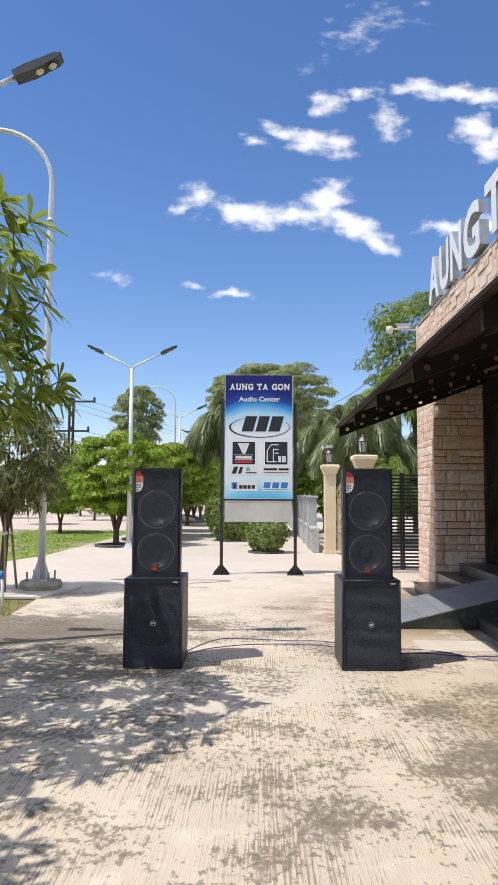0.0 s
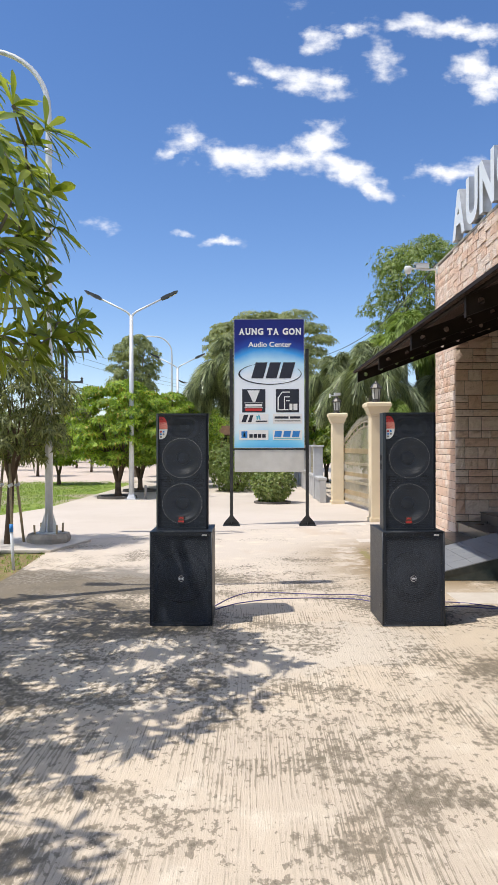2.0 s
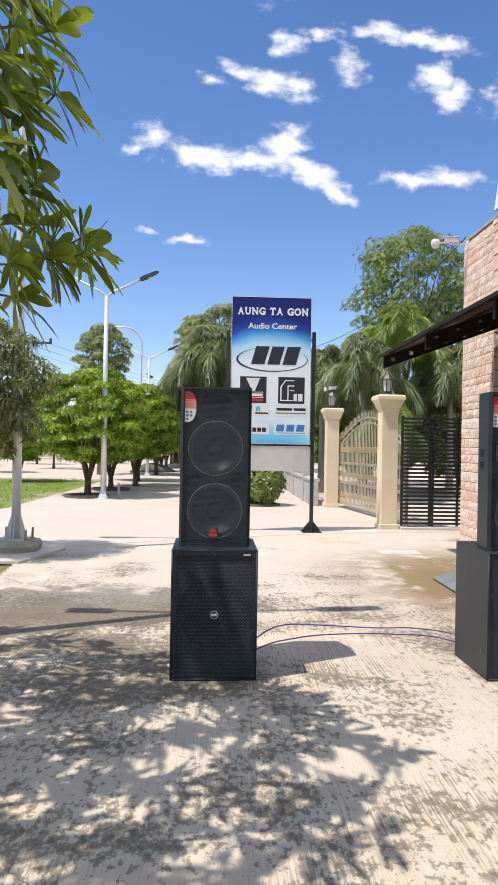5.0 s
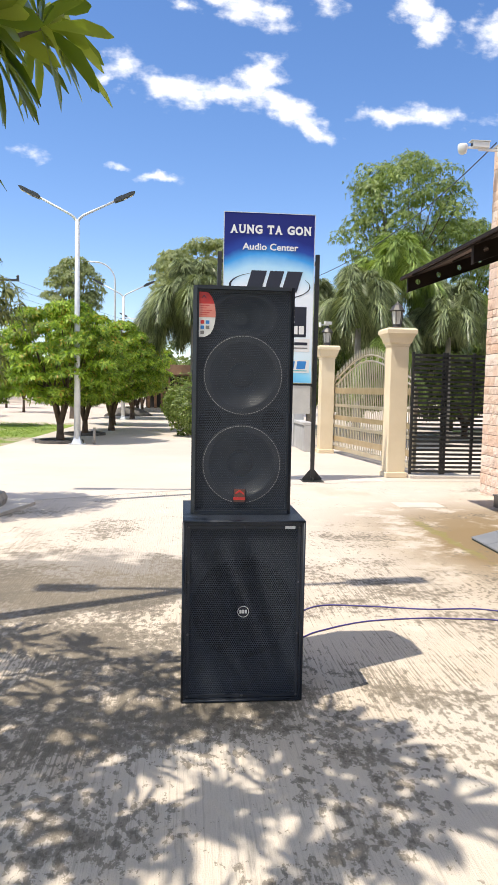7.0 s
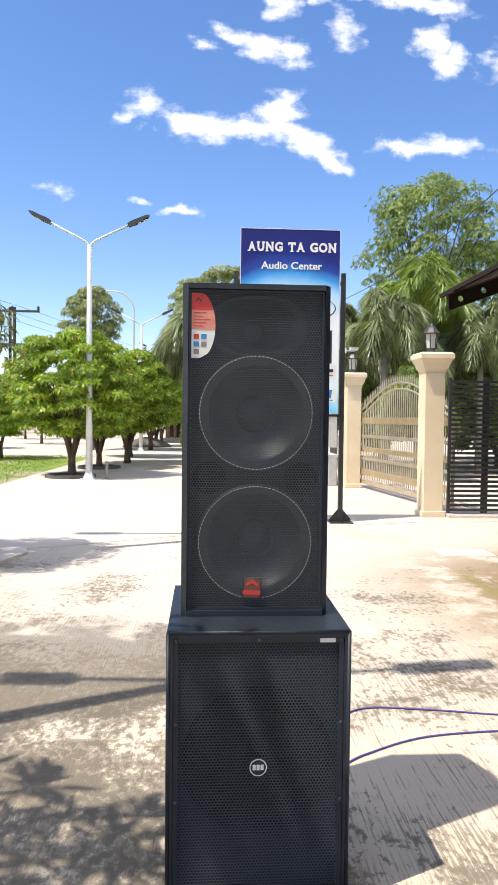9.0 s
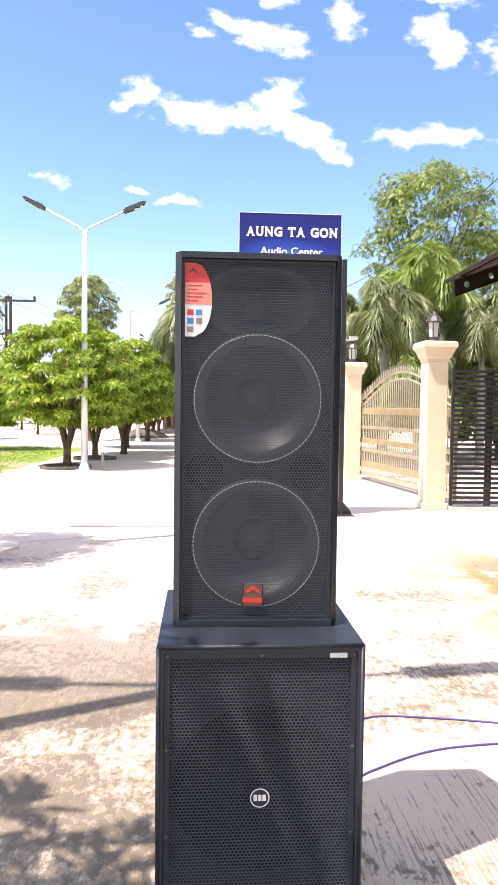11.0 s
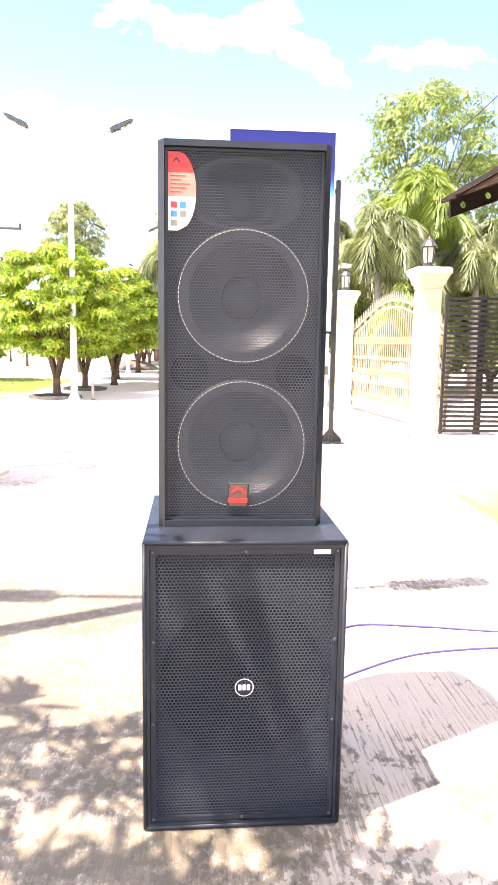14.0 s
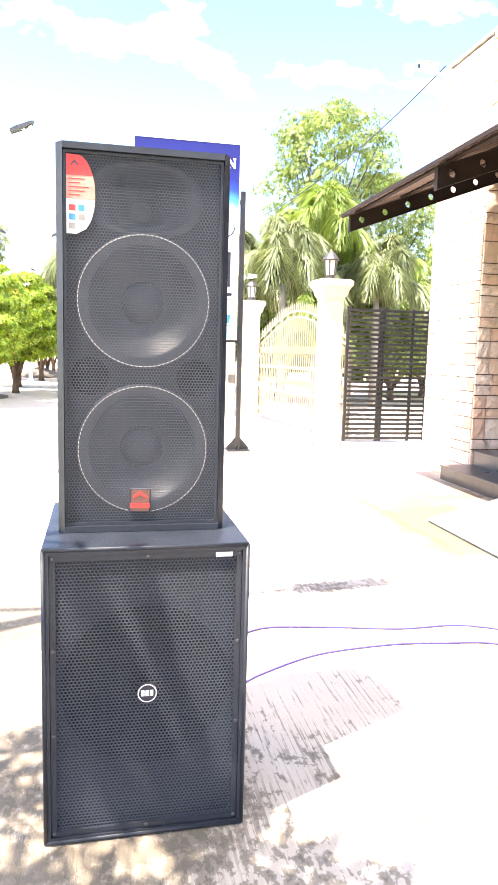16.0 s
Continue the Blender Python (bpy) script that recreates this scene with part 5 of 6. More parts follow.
for i in range(11):
    y = 21.6 + 2.5 * i
    p = part("pier", box(B(), -0.14, 0.14, y - 0.14, y + 0.14, 0, 1.55, 0.008), FENCEW, fw)
    part("pier_cap", box(B(), -0.18, 0.18, y - 0.18, y + 0.18, 1.55, 1.62, 0.012), FENCEW, p)
    for j in range(9):
        q = y + 0.30 + 0.235 * j
        hh = 1.40 + 0.22 * math.sin(math.pi * j / 8)
        part("spiked_bar", tube(B(), [(0, q, 0.70), (0, q, hh), (0, q, hh + 0.12)], [0.012, 0.014, 0.001], 5), STEELG, fw)
    for z in (0.85, 1.30):
        part("fence_rail", box(B(), -0.012, 0.012, y + 0.14, y + 2.36, z, z + 0.03), STEELG, fw)

# ---------------------------------------------------------------- lamps and poles


def led_head(parent, m):
    h = part("lamp_head", prism_xz([(0, -0.035), (0.20, -0.055), (0.50, -0.035), (0.56, 0.0), (0.48, 0.030), (0.15, 0.045), (0, 0.035)], -0.085, 0.085), LEDH, parent, "dark LED lamp head", m)
    for x in (0.27, 0.42):
        part("led_lens", lathe(B(), [(0.05, 0), (0.045, -0.008), (0.01, -0.014)], 16, Matrix.Translation((x, 0, -0.052))), LENSM, h)
    part("heat_fin", box(B(), 0.06, 0.22, -0.05, 0.05, 0.040, 0.058), LEDH, h)


def y_lamp(m, label):
    t = thing("street_lamp", m, label, "street lamp", "twin-arm street lamps")
    part("base_plate", box(B(), -0.20, 0.20, -0.20, 0.20, 0, 0.015), GALV, t)
    part("pole_foot", lathe(B(), [(0.19, 0.015), (0.12, 0.13), (0.085, 0.22)], 4, pose(0, 0, 0, 0, 0, 45), True), GALV, t)
    part("pole", tube(B(), [(0, 0, 0.015), (0, 0, 5.55)], [0.085, 0.055], 12), GALV, t, "galvanised tapered pole")
    for s in (-1, 1):
        a = part("arm", tube(B(), [(0, 0, 5.46), (s * 0.06, 0, 5.58), (s * 0.16, 0, 5.66), (s * 0.92, 0, 6.04)], [0.034, 0.034, 0.030, 0.028], 8), GALV, t)
        led_head(a, Matrix.Translation((s * 0.90, 0, 6.03)) @ (pose(0, 0, 0, 0, -26.5, 0) if s > 0 else pose(0, 0, 0, 0, 0, 180) @ pose(0, 0, 0, 0, -26.5, 0)))
    return t


for y, x, s, turn in ((7.42, -3.62, 1.045, 3), (21.39, -3.965, 1, 2), (35.6, -4.15, 1, 2), (49.5, -4.3, 1, 2)):
    y_lamp(pose(x, y, 0, 0, 0, turn) @ Matrix.Diagonal((s, s, s, 1)), "galvanised twin-arm street lamp with dark LED heads")


def bent_lamp(m, label, block):
    t = thing("tall_street_lamp", m, label, "street lamp", "tall street lamps")
    z0 = 0.0
    if block:
        bl = part("concrete_base", lathe(B(), [(0.34, 0.0), (0.36, 0.08), (0.33, 0.15)], 8, pose(0, 0, 0.03, 0, 0, 22.5), True), CEMENT, t, "rough grey concrete footing")
        z0 = 0.18
        for a in range(4):
            q = math.radians(45 + 90 * a)
            part("anchor_bolt", tube(B(), [(0.25 * math.cos(q), 0.25 * math.sin(q), 0.14), (0.26 * math.cos(q), 0.26 * math.sin(q), 0.33)], 0.018, 6), STAKE, bl)
    part("pole_flange", box(B(), -0.17, 0.17, -0.17, 0.17, z0, z0 + 0.02), GALV, t)
    for a in range(4):
        part("pole_fin", prism_xz([(0.07, z0 + 0.02), (0.16, z0 + 0.02), (0.07, z0 + 0.32)], -0.005, 0.005), GALV, t, "", pose(0, 0, 0, 0, 0, 90 * a))
    pts = [(0, 0, z0 + 0.02), (0, 0, 3.0), (0, 0, 6.9)] + [(-1.05 + 1.05 * math.cos(a), 0, 7.15 + 1.0 * math.sin(a)) for a in (math.radians(9 * j) for j in range(11))] + [(-1.9, 0, 8.16)]
    part("pole", tube(B(), pts, [0.064, 0.060, 0.050] + [0.043] * 11 + [0.035], 12), GALV, t, "galvanised pole bent over at the top")
    part("pole_collar", tube(B(), [(0, 0, 6.45), (0, 0, 6.50)], 0.066, 12), GALV, t)
    arm = part("arm_tip", tube(B(), [(-1.88, 0, 8.16), (-2.1, 0, 8.15)], 0.034, 8), GALV, t)
    led_head(arm, Matrix.Translation((-2.08, 0, 8.15)) @ pose(0, 0, 0, 0, 0, 180))
    return t


bent_lamp(pose(-3.65, 11.95, 0.0), "tall galvanised street lamp on a concrete footing", True)
bent_lamp(pose(-5.2, 42.0, 0.0), "tall galvanised street lamp among trees", False)
bent_lamp(pose(-5.2, 72.0, 0.0), "tall galvanised street lamp among trees", False)

up = thing("utility_pole", pose(-16.6, 60, 0), "dark utility pole with crossarms", "utility pole")
for x in (-0.17, 0.17):
    part("pole", tube(B(), [(x, 0, -0.1), (x, 0, 10.0)], [0.14, 0.11], 8), RAFTER, up)
for z, w in ((9.6, 2.1), (7.0, 1.6)):
    a = part("crossarm", box(B(), -w, w, -0.1, 0.1, z, z + 0.16), LEDH, up)
    for x in (-w + 0.1, 0, w - 0.1):
        part("insulator", lathe(B(), [(0.06, z + 0.16), (0.13, z + 0.22), (0.07, z + 0.32), (0.14, z + 0.36), (0.04, z + 0.5)], 8, Matrix.Translation((x, 0, 0))), LEDH, a)
for x, z in ((-2.0, 10.05), (0.0, 10.05), (2.0, 10.05), (-1.5, 7.4), (1.5, 7.4)):
    cable([(-16.6 + x - 12, 20, z + 1), (-16.6 + x - 4, 45, z - 0.6), (-16.6 + x, 60, z), (-16.6 + x + 4, 80, z - 0.9), (-16.6 + x + 9, 105, z)], CABLE_K, "thin overhead power line", 0.014)
cable([(3.12, 13.46, 5.0), (3.2, 17.5, 4.7), (3.0, 22, 4.75), (2.6, 28, 5.2)], CABLE_K, "thin black overhead wire from the shop", 0.009)

# ---------------------------------------------------------------- plants
# round bright trees along the drive
av = broadleaf("avenue_tree", pose(-4.55, 22.3, 0), "dense round tree with bright yellow-green leaves beside the drive", 3.7, 0.78, 1.42, 64, 76, (0.135, 0.036), (BARK, LF_AV), 3, 0.10, 0.45, 0.42, "avenue trees", squash=0.80, inner=0.72, csize=0.29, n_leaf=10, tilt=(40, 100))
rnd = random.Random(4)
for x, y, s in ((-4.3, 25.0, 0.9), (-3.75, 27.2, 1.0), (-4.1, 31.0, 1.0), (-3.8, 36.5, 1.08), (-3.9, 41.0, 1.1), (-4.0, 46.5, 1.0), (-4.0, 52, 1.2), (-8.6, 30, 0.8)):
    copy_thing(av, pose(x, y, 0, 0, 0, rnd.uniform(0, 360)) @ Matrix.Diagonal((s, s, s, 1)))["label"] = "dense round green tree standing in the avenue"
for x, y in ((-4.5, 21.9), (-4.3, 25.0)):
    k = lathe(B(), [(0.62, 0.0), (0.62, 0.07), (0.5, 0.08), (0.48, 0.03)], 14, Matrix.Translation((x, y, 0)), True)
    structure("tree_ring", k, SOILK, "rough stone ring round a tree foot", "kerb")
m = thing("marker_post", pose(-3.55, 21.45, 0), "short grey stub post beside the lamp", "post")
part("stub", tube(B(), [(0, 0, 0), (0, 0, 0.42)], 0.035, 8), CEMENT, m)

# grey-green crown behind the avenue
broadleaf("tall_tree", pose(-6.6, 37.0, 0), "tall airy grey-green tree behind the avenue", 7.6, 3.2, 1.12, 40, 85, (0.16, 0.046), (GREYB, LF_GR), 11, 0.14, 0.7, 0.95, n_leaf=7, csize=0.42, droop=0.5)
broadleaf("spreading_tree", pose(0.6, 45.0, 0), "broad spreading tree behind the sign board", 10.4, 5.0, 3.8, 66, 170, (0.17, 0.062), (GREYB, LF_GR), 12, 0.22, 0.7, 0.42, n_leaf=7, csize=0.27)
broadleaf("tall_tree", pose(6.75, 30.0, 0), "tall open-crowned tree with thin dark limbs", 10.6, 5.2, 2.2, 60, 84, (0.145, 0.044), (BARK, LF_TR), 21, 0.13, 0.8, 0.9, n_leaf=7, csize=0.33, droop=0.55, inner=0.3)
broadleaf("tall_tree", pose(9.4, 31.0, 0), "tall open-crowned tree with thin dark limbs", 8.6, 3.8, 2.1, 52, 84, (0.145, 0.044), (BARK, LF_TR), 22, 0.12, 0.8, 0.9, n_leaf=7, csize=0.33, droop=0.55, inner=0.3)
broadleaf("garden_tree", pose(2.9, 31.0, 0), "dense bright garden tree behind the fence", 4.9, 0.8, 1.7, 50, 44, (0.19, 0.085), (BARK, LF_AV), 23, 0.09, 0.5, 0.6, n_leaf=8, csize=0.3)
broadleaf("garden_tree", pose(4.6, 27.5, 0), "dark dense garden tree behind the gate", 3.6, 0.5, 2.0, 50, 44, (0.19, 0.08), (BARK, LF_TR), 24, 0.09, 0.5, 0.6, n_leaf=8, csize=0.3)
broadleaf("garden_tree", pose(8.0, 26.0, 0), "dark dense garden tree behind the gate", 3.4, 0.5, 2.4, 50, 44, (0.19, 0.08), (BARK, LF_TR), 25, 0.09, 0.5, 0.6, n_leaf=8, csize=0.3)
broadleaf("garden_tree", pose(10.5, 29.0, 0), "dense garden tree behind the gate", 5.6, 0.5, 2.4, 50, 44, (0.20, 0.09), (BARK, LF_TR), 26, 0.09, 0.5, 0.6, n_leaf=8, csize=0.3)

# staked young tree beside the near lamp
broadleaf("young_tree", pose(-4.25, 11.75, -0.02), "young dark olive-green tree with fine leaves tied to stakes", 3.2, 1.3, 0.92, 52, 40, (0.115, 0.024), (BARK, LF_OL), 31, 0.06, 0.75, 0.75, n_leaf=8, csize=0.36, droop=0.6, tilt=(50, 115), lean=(0.05, 0.0))
for i, (dx, dy) in enumerate(((0.13, -0.18), (-0.25, 0.12), (0.2, 0.2))):
    k = thing("stake", pose(-4.25 + dx, 11.75 + dy, -0.02), "bamboo stake supporting a young tree", "stake", "tree stakes")
    part("rod", tube(B(), [(0, 0, -0.05), (-dx * 0.6, -dy * 0.6, 1.35)], 0.022, 7), STAKE, k)
    part("tie", tube(B(), [(-dx * 0.45 - 0.03, -dy * 0.45, 0.98), (-dx * 0.45 + 0.03, -dy * 0.45, 1.02)], 0.03, 8), WHITE, k, "white cloth tie")
k = thing("water_pipe", pose(-3.42, 9.62, -0.012), "white plastic water pipe with a blue cap", "pipe")
part("pipe", tube(B(), [(0, 0, -0.03), (-0.03, 0, 0.50)], 0.020, 10), PVC, k)
part("cap", tube(B(), [(-0.03, 0, 0.50), (-0.032, 0, 0.60)], 0.026, 10), BLUEP, k, "blue tap cap")
broadleaf("small_shrub", pose(-4.6, 10.6, -0.012), "small dark shrub in the soil bed", 0.75, 0.05, 0.35, 14, 10, (0.12, 0.045), (BARK, LF_TR), 33, 0.02, 0.4, 0.8, n_leaf=7)

# near broad-leaved tree: rosettes of long leaves at branch ends
ft = thing("broad_leaved_tree", pose(-3.55, 5.35, -0.02), "broad-leaved tree with rosettes of long leaves over the yard", "tree")
rng = np.random.default_rng(17)
P = []
for _ in range(14000):
    p = rng.uniform((-4.9, 2.4, 2.35), (-1.45, 7.4, 4.15))
    x, y, z = p
    gx, gy = x - SUN_TO.x / SUN_TO.z * z, y - SUN_TO.y / SUN_TO.z * z  # where its shade falls
    c = (p - np.array([-3.1, 5.1, 3.2])) / np.array([2.0, 2.6, 1.05])
    twig = math.hypot(gx + 1.05, gy - 3.25) < 0.24 and z > 3.4
    inside = -3.3 < gx < -0.2 and 5.22 + 1.08 * gx < gy < 6.42 - 0.62 * gx and c @ c < 1
    edge = -0.44 - 0.262 * y if z < 3.6 else -1.7  # outer face of the crown towards the yard
    if not (inside or twig) or x > edge or (z < 2.72 and x > edge - 0.5):
        continue
    gap = 0.33 if x > edge - 0.55 and y > 4.3 and z < 3.4 else 0.385
    if any(np.linalg.norm((p - q) * np.array([1, 1, 1.2])) < gap for q in P):
        continue
    P.append(p)
P += [np.array(q) for q in ((-1.59, 4.95, 3.62), (-1.78, 4.9, 3.75), (-1.72, 5.5, 3.41), (-1.85, 5.4, 3.55), (-1.77, 5.8, 3.27), (-1.9, 5.7, 3.1), (-1.95, 5.6, 3.35), (-1.69, 6.1, 2.64), (-1.82, 6.0, 2.58), (-1.95, 6.15, 2.72),
                            (-2.05, 6.0, 2.5), (-1.9, 5.9, 2.85), (-2.0, 5.1, 3.4), (-2.1, 5.5, 3.0), (-2.1, 5.9, 2.95), (-1.80, 5.2, 3.25),
                            (-1.64, 5.9, 2.50), (-1.78, 5.7, 2.42), (-1.92, 5.6, 2.36), (-2.0, 5.95, 2.28), (-2.1, 5.6, 2.42), (-2.25, 5.9, 2.36), (-1.82, 5.95, 2.52))]
P = np.array(P)
hub = np.array([-3.55, 5.4, 2.0])
A = P - np.array([-3.5, 5.4, 2.6])
A /= np.linalg.norm(A, axis=1, keepdims=True)
A[:, 2] += 0.45
bm = B()
org = Vector((-3.55, 5.35, -0.02))
tube(bm, [(0, 0, -0.05), (0.05, 0.02, 1.0), (0.0, 0.05, 2.0)], [0.15, 0.11, 0.095], 10)
subs = [Vector((-3.55 + 1.0 * math.cos(a), 5.4 + 1.2 * math.sin(a), 2.75)) for a in (0.2, 1.2, 2.3, 3.3, 4.3, 5.4)]
for s in subs:
    h = Vector(hub) - org
    e = s - org
    tube(bm, [h - Vector((0, 0, 0.08)), (h + e) / 2 + Vector((0, 0, 0.1)), e], [0.075, 0.055, 0.042], 8)
made = [tuple(q) for q in subs]  # each twig leaves the nearest wood already grown
for p in sorted((tuple(q) for q in P), key=lambda q: (Vector(q) - Vector(hub)).length):
    v = Vector(p) - org
    s = Vector(min(made, key=lambda q: (Vector(q) - Vector(p)).length)) - org
    tube(bm, [s, (s + v) / 2 + Vector((0, 0, -0.03)), v], [0.013, 0.009, 0.005], 6)
    made.append(p)
part("trunk", bm, GREYB, ft)
V, F = whorls(P - np.array(org), A, 17, 0.26, 0.066, (38, 110), 0.30, 5, 4, 0.12)
part("crown", pymesh("crown", V, F, LF_FR, True), LF_FR, ft)


# foxtail palms: plumes of narrow leaflets set all round the rib
def frond_mesh(length, lift, droop, seed, mat, leaf=0.42):
    rng = np.random.default_rng(seed)
    n = 1150
    s = np.sort(rng.uniform(0.12, 1.0, n))
    x = length * (s * math.cos(math.radians(lift)) * (1 - 0.28 * s * s))
    z = length * (s * math.sin(math.radians(lift)) - droop * s ** 2.2)
    C = np.stack([x, np.zeros(n), z], 1)
    T = np.gradient(C, axis=0)
    T /= np.linalg.norm(T, axis=1, keepdims=True)
    S = np.tile([[0.0, 1.0, 0.0]], (n, 1))
    U = np.cross(T, S)
    a = rng.uniform(0, 2 * np.pi, (n, 1))
    D = T * rng.uniform(0.25, 0.95, (n, 1)) + np.cos(a) * S + np.sin(a) * U * 0.8
    D /= np.linalg.norm(D, axis=1, keepdims=True)
    ln = leaf * (0.45 + 0.75 * np.sin(np.pi * np.clip(s, 0.05, 0.97)))[:, None] * rng.uniform(0.8, 1.15, (n, 1))
    W = np.cross(D, T)
    W /= np.linalg.norm(W, axis=1, keepdims=True) + 1e-9
    dn = np.array([[0, 0, -1.0]])
    w = 0.0135
    rows = [C - W * w * 0.4, C + W * w * 0.4, C + D * ln * 0.5 + dn * ln * 0.13 + W * w, C + D * ln * 0.5 + dn * ln * 0.13 - W * w, C + D * ln * 0.92 + dn * ln * 0.58]
    V = np.stack(rows, 1).reshape(-1, 3)
    b = np.arange(n)[:, None] * 5
    F = [tuple(r) for r in b + np.array([[0, 1, 2, 3]])] + [tuple(r) for r in b + np.array([[3, 2, 4]])]
    rib = [(length * (q * math.cos(math.radians(lift)) * (1 - 0.28 * q * q)), 0, length * (q * math.sin(math.radians(lift)) - droop * q ** 2.2)) for q in (j / 10 for j in range(11))]
    me = pymesh("frond", V, F, mat)
    bm = B()
    bm.from_mesh(me)
    tube(bm, rib, [0.028 * (1 - 0.09 * j) for j in range(11)], 5)
    bm.to_mesh(me)
    bm.free()
    return me


FRONDS = {k: [frond_mesh(2.15, lift, dr, 40 + i, mt, 0.50) for i, (lift, dr) in enumerate(((76, 0.62), (58, 0.80), (38, 0.88), (12, 0.72)))] for k, mt in (("old", LF_PA), ("young", LF_PB))}


def palm(m, trunk_h, n, key, seed, label, size=1.0):
    rng = random.Random(seed)
    t = thing("palm_tree", m, label, "palm", "foxtail palms")
    tube_pts = [(0, 0, -0.05), (0.02, 0, trunk_h * 0.4), (0, 0.02, trunk_h * 0.85), (0, 0, trunk_h)]
    part("trunk", tube(B(), tube_pts, [0.13, 0.10, 0.085, 0.075], 10), PALMB, t, "pale ringed palm trunk")
    part("crownshaft", tube(B(), [(0, 0, trunk_h), (0, 0, trunk_h + 0.4), (0, 0, trunk_h + 0.75)], [0.085, 0.10, 0.05], 9), LF_PB, t)
    for i in range(n):
        a = 360 * i / n * 2.618 + rng.uniform(-14, 14)
        k = min(3, int(4 * (i + rng.random() * 0.8) / n))
        s = size * rng.uniform(0.85, 1.12)
        part("frond", FRONDS[key][k], None, t, "", Matrix.Translation((0, 0, trunk_h + 0.6 - 0.08 * k)) @ pose(0, 0, 0, rng.uniform(-8, 8), 0, a) @ Matrix.Diagonal((s, s, s, 1)))
    return t


palm(pose(-1.05, 28.2, 0), 4.0, 24, "old", 1, "foxtail palm with long drooping grey-green plumes", 1.2)
palm(pose(0.2, 30.0, 0), 4.2, 22, "old", 2, "foxtail palm with long drooping grey-green plumes", 1.0)
palm(pose(3.45, 22.6, 0), 3.2, 16, "old", 3, "foxtail palm with drooping plumes behind the gate", 1.0)
palm(pose(4.85, 24.0, 0), 4.5, 16, "young", 4, "foxtail palm with bright young plumes behind the gate", 1.0)
palm(pose(4.0, 21.5, 0), 1.6, 12, "young", 8, "short foxtail palm with bright young plumes behind the gate", 0.72)
palm(pose(6.4, 23.6, 0), 3.1, 16, "old", 5, "foxtail palm with drooping plumes behind the gate", 1.0)
palm(pose(8.4, 27.0, 0), 3.4, 14, "young", 6, "foxtail palm with a pale trunk behind the gate", 0.95)
palm(pose(2.6, 25.2, 0), 3.3, 15, "old", 7, "foxtail palm with drooping plumes behind the gate", 1.0)


def ball_shrub(name, m, r, h, n, leaf, mat, label, seed):
    rng = np.random.default_rng(seed)
    t = thing(name, m, label, "shrub")
    d = rng.normal(size=(n, 3))
    d /= np.linalg.norm(d, axis=1, keepdims=True)
    lump = 1 + 0.10 * np.sin(5 * d[:, :1] + seed) * np.cos(6 * d[:, 1:2]) + rng.uniform(-0.16, 0.06, (n, 1))
    p = d * lump * np.array([[r, r, h / 2]]) + np.array([[0, 0, h / 2 + 0.04]])
    keep = p[:, 2] > 0.05
    V, F = whorls(p[keep], d[keep] + [[0, 0, 0.3]], 7, leaf[0], leaf[1], (35, 95), 0.2, seed)
    part("foliage", pymesh("foliage", V, F, mat), mat, t)
    b = B()
    for i in range(7):
        a = i * 0.9
        tube(b, [(0, 0, -0.02), (r * 0.3 * math.cos(a), r * 0.3 * math.sin(a), h * 0.3), (r * 0.7 * math.cos(a), r * 0.7 * math.sin(a), h * 0.65)], [0.03 * r + 0.01, 0.02, 0.006], 5)
    part("stems", b, BARK, t)
    return t


ball_shrub("variegated_shrub", pose(0.24, 20.0, 0), 0.56, 1.05, 900, (0.10, 0.042), LF_SH, "small pale variegated shrub in a ring on the drive", 3)
structure("shrub_ring", lathe(B(), [(0.52, 0.0), (0.52, 0.05), (0.44, 0.06), (0.42, 0.02)], 18, Matrix.Translation((0.24, 20.0, 0)), True), SOILK, "low stone ring round a shrub", "kerb")
ball_shrub("clipped_shrub", pose(-0.95, 25.0, 0), 0.98, 1.85, 2200, (0.085, 0.04), LF_TR, "large clipped round green shrub", 4)
ball_shrub("clipped_shrub", pose(-1.6, 37.0, 0), 0.8, 1.4, 1000, (0.10, 0.05), LF_AV, "clipped round green shrub farther along", 6)

# wooden pavilion where the drive ends
pv = thing("wooden_pavilion", pose(-2.4, 46.5, 0), "small brown wooden pavilion at the end of the drive", "pavilion")
for i in range(7):
    part("post", tube(B(), [(-1.2 + 0.40 * i, 0, 0), (-1.2 + 0.40 * i, 0, 2.3)], 0.085, 7), WOOD, pv)
part("rail", box(B(), -1.3, 1.3, -0.08, 0.08, 1.15, 1.32), WOOD, pv)
part("base", box(B(), -1.5, 1.5, -0.3, 2.2, 0, 0.25), CEMENT, pv)
part("roof", prism_xz([(-1.9, 2.3), (1.9, 2.3), (1.5, 2.9), (-1.5, 2.9)], -0.6, 2.4), WOOD, pv)
part("back_wall", box(B(), -1.3, 1.3, 2.0, 2.1, 0.25, 2.3), DARKIN, pv)
structure("gravel_heap", lathe(B(), [(1.3, 0.0), (1.0, 0.22), (0.5, 0.42), (0.12, 0.5)], 14, Matrix.Translation((-4.3, 40.5, -0.02))), SOILK, "dark heap of gravel", "heap")

# belt of far trees round the place, and grass tufts on the lawn
rng = np.random.default_rng(77)
P, A = [], []
for i in range(150):
    x = rng.uniform(-75, 45)
    y = rng.uniform(58, 95) + abs(x) * 0.1
    if -6 < x < 1:
        y += 12
    h = rng.uniform(2.6, 4.6) + (1.6 if x > -8 else 0)
    for _ in range(6):
        c = (x + rng.normal() * 1.6, y + rng.normal() * 1.2, rng.uniform(0.3, 1.0) * h)
        p, a = dome_points(c, (1.5, 1.5, 1.0), 16, rng)
        P.append(p), A.append(a)
V, F = whorls(np.concatenate(P), np.concatenate(A), 6, 0.55, 0.24, (35, 100), 0.3, 6)
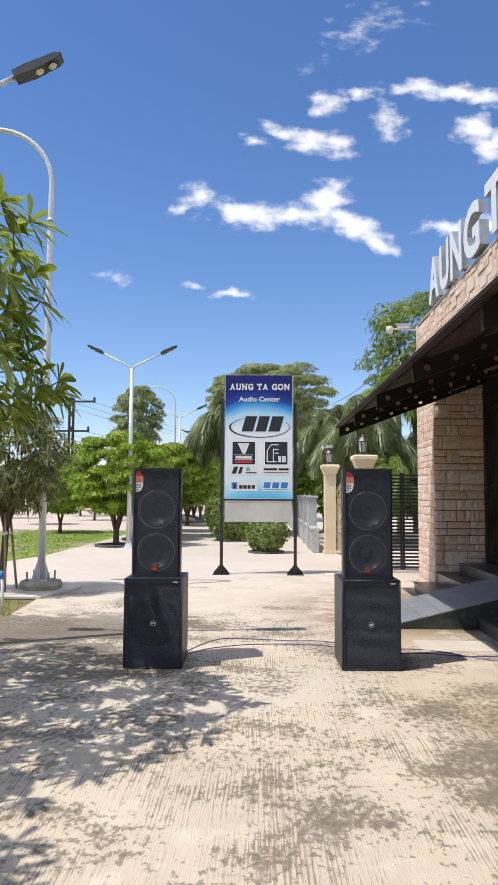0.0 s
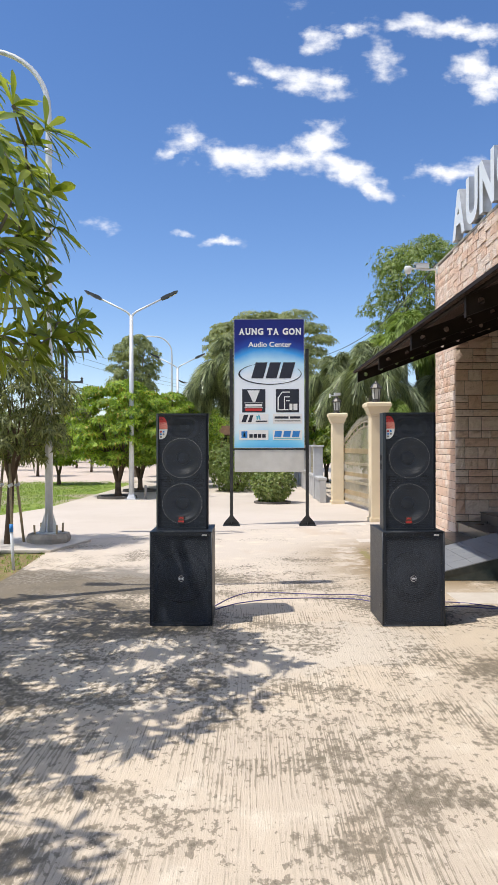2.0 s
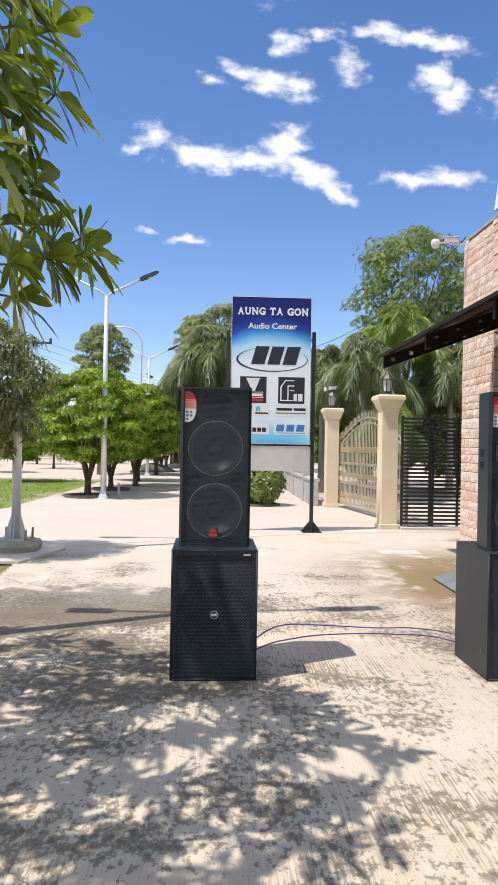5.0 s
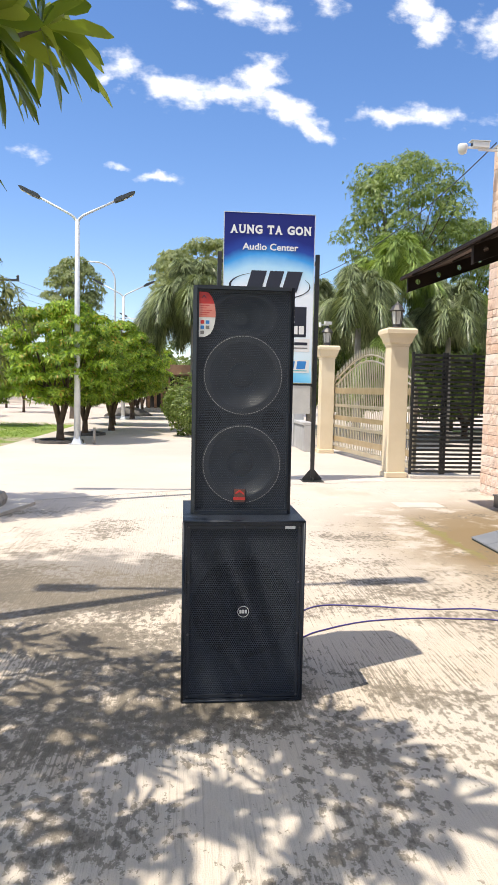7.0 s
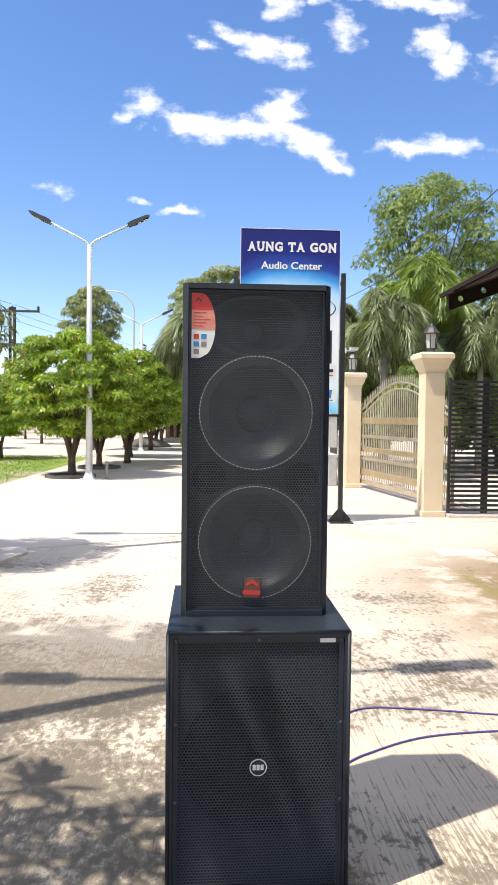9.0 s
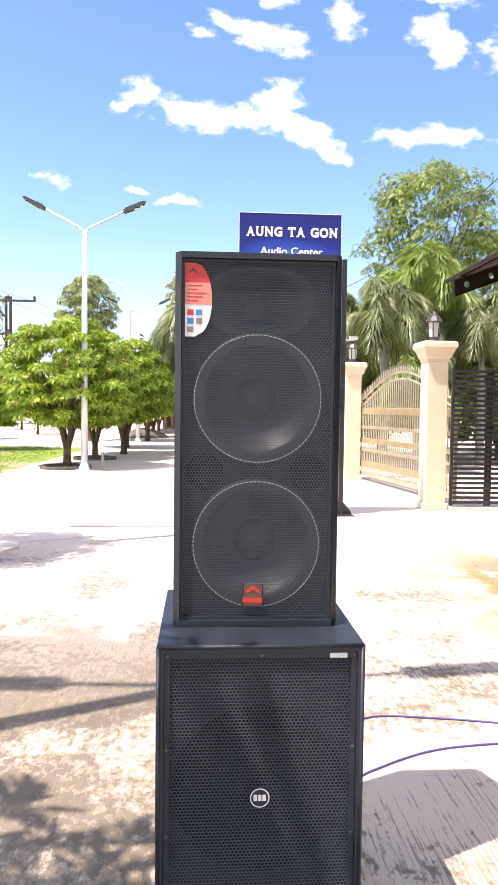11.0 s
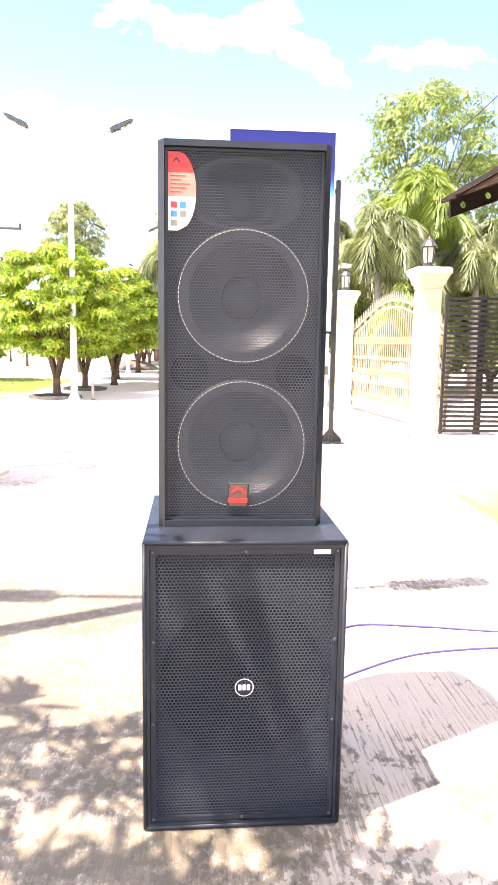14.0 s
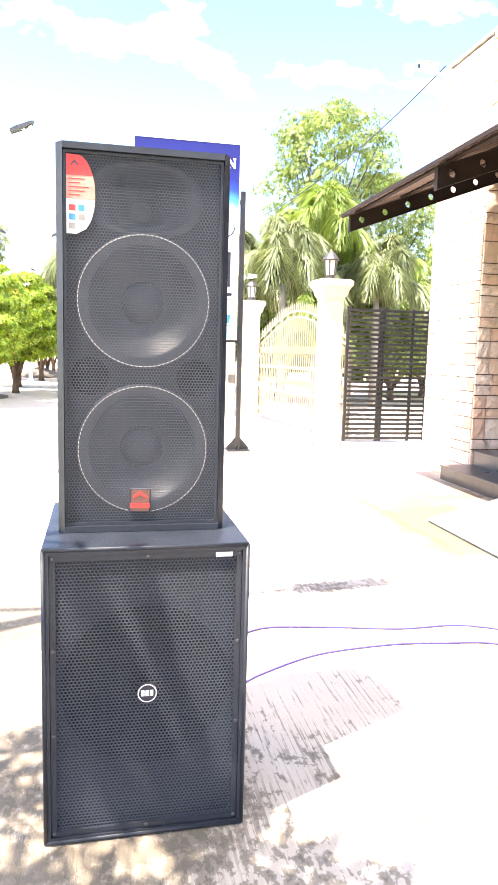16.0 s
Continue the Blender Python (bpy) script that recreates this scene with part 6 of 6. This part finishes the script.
tagged(new("far_woods", pymesh("far_woods", V, F, LF_FAR)), "distant belt of green trees", "woods", kind="stuff")
for i, (x, y, h) in enumerate(((-10.5, 44, 3.4), (-13.5, 52, 3.6), (-17, 47, 3.2), (-9.2, 57, 4.2), (-21, 55, 4.0), (-12, 38, 2.6))):
    broadleaf("field_tree", pose(x, y, -0.05), "small dark tree standing on the far lawn", h, 1.1, h * 0.42, 16, 14, (0.3, 0.12), (BARK, LF_TR), 90 + i, 0.07, 0.6, 0.6, "field trees", n_leaf=7, csize=0.36)
n = 9000
px = -5.75 - rng.gamma(1.6, 3.0, n)
py = rng.uniform(13, 32, n)
px -= np.where(py < 19, (19 - py) * 0.16, 0)
V, F = whorls(np.stack([px, py, np.full(n, -0.05)], 1), np.tile([[0, 0, 1.0]], (n, 1)), 5, 0.085, 0.012, (5, 60), 0.35, 9)
tagged(new("lawn_grass", pymesh("lawn_grass", V, F, GRASS)), "short green lawn grass", "grass", kind="stuff")
n = 1500
px, py = rng.uniform(-5.6, -3.35, n), rng.uniform(7.5, 10.9, n)
V, F = whorls(np.stack([px, py, np.full(n, -0.02)], 1), np.tile([[0, 0, 1.0]], (n, 1)), 5, 0.07, 0.010, (5, 70), 0.4, 10)
tagged(new("thin_grass", pymesh("thin_grass", V, F, GRASS)), "thin grass in the soil bed", "grass", kind="stuff")

# ---------------------------------------------------------------- stone cladding


def stone_mesh(w, h, d, seed):
    """One split-face stone: a block whose face bulges unevenly. Face towards -y, lower left at the origin."""
    rng = random.Random(seed)
    b = B()
    nx, nz = 4, 3
    edge = lambda i, j: i in (0, nx) or j in (0, nz)
    front = [[b.verts.new((w * i / nx + (0 if edge(i, j) else rng.uniform(-0.2, 0.2) * w / nx), -d * (rng.uniform(0.35, 0.6) if edge(i, j) else rng.uniform(0.5, 1.15)), h * j / nz)) for i in range(nx + 1)] for j in range(nz + 1)]
    for j in range(nz):
        for i in range(nx):
            b.faces.new((front[j][i], front[j][i + 1], front[j + 1][i + 1], front[j + 1][i]))
    ring = front[0] + [front[1][nx], front[2][nx]] + front[3][::-1] + [front[2][0], front[1][0]]
    back = [b.verts.new((v.co.x, 0.01, v.co.z)) for v in ring]
    k = len(ring)
    for i in range(k):
        b.faces.new((ring[i], back[i], back[(i + 1) % k], ring[(i + 1) % k]))
    bmesh.ops.recalc_face_normals(b, faces=b.faces[:])
    return b


rnd = random.Random(21)
cache = {}


def stone(w, h, parent, m, deep):
    key = (round(w, 2), round(h, 2), rnd.randrange(3), deep)
    if key not in cache:
        cache[key] = from_bm("stone", stone_mesh(key[0] - 0.012 * deep / 0.048 - 0.002, key[1] - 0.014 * deep / 0.048 - 0.002, deep, int(key[0] * 977 + key[1] * 3571) + key[2]), STONE)
    part("stone", cache[key], STONE, parent, "", m)


def course_wall(parent, to_world, width, z0, z1, rows, widths, deep):
    """Coursed stones over a face; to_world places (along, out, up)."""
    z = z0
    while z < z1 - 0.05:
        h = min(rnd.choice(rows), z1 - z)
        x = 0.0
        while x < width - 0.01:
            w = min(rnd.choice(widths), width - x)
            if width - x - w < 0.1:
                w = width - x
            if h > 0.17 and w > 0.2 and rnd.random() < 0.35:
                stone(w, round(h / 2, 2), parent, to_world @ Matrix.Translation((x, 0, z)), deep)
                stone(w, round(h - h / 2, 2), parent, to_world @ Matrix.Translation((x, 0, z + h / 2)), deep)
            else:
                stone(w, h, parent, to_world @ Matrix.Translation((x, 0, z)), deep)
            x += w
        z += h


south = part("south_cladding", box(B(), 3.14, 3.99, 12.242, 12.246, 0.02, 4.85), MORTAR, bld, "random coursed sandstone")
course_wall(south, pose(3.118, 12.242, 0), 0.87, 0.0, 3.70, (0.12, 0.15, 0.19, 0.24), (0.16, 0.22, 0.30, 0.40), 0.038)
west = part("west_cladding", box(B(), 3.121, 3.125, 12.26, 13.46, 0.02, 4.85), MORTAR, bld, "coursed sandstone")
course_wall(west, Matrix.Translation((3.121, 13.48, 0)) @ pose(0, 0, 0, 0, 0, -90), 1.23, 0.0, 4.89, (0.11, 0.14, 0.16), (0.13, 0.17, 0.22, 0.28), 0.022)

# the long parapet above the awning stays one mesh
b = B()
z = 3.46
row = 0
while z < 4.88:
    h = min((0.10, 0.13, 0.11)[row % 3], 4.895 - z)
    y = 12.24
    while y > 3.0:
        w = rnd.choice((0.12, 0.17, 0.22, 0.28))
        d = 0.020 + rnd.uniform(0, 0.022)
        box(b, 3.125 - d, 3.13, y - w + 0.008, y, z, z + h - 0.008)
        y -= w
    z += h
    row += 1
tagged(part("parapet_cladding", b, STONE, bld, "coursed sandstone parapet"), kind="stuff")
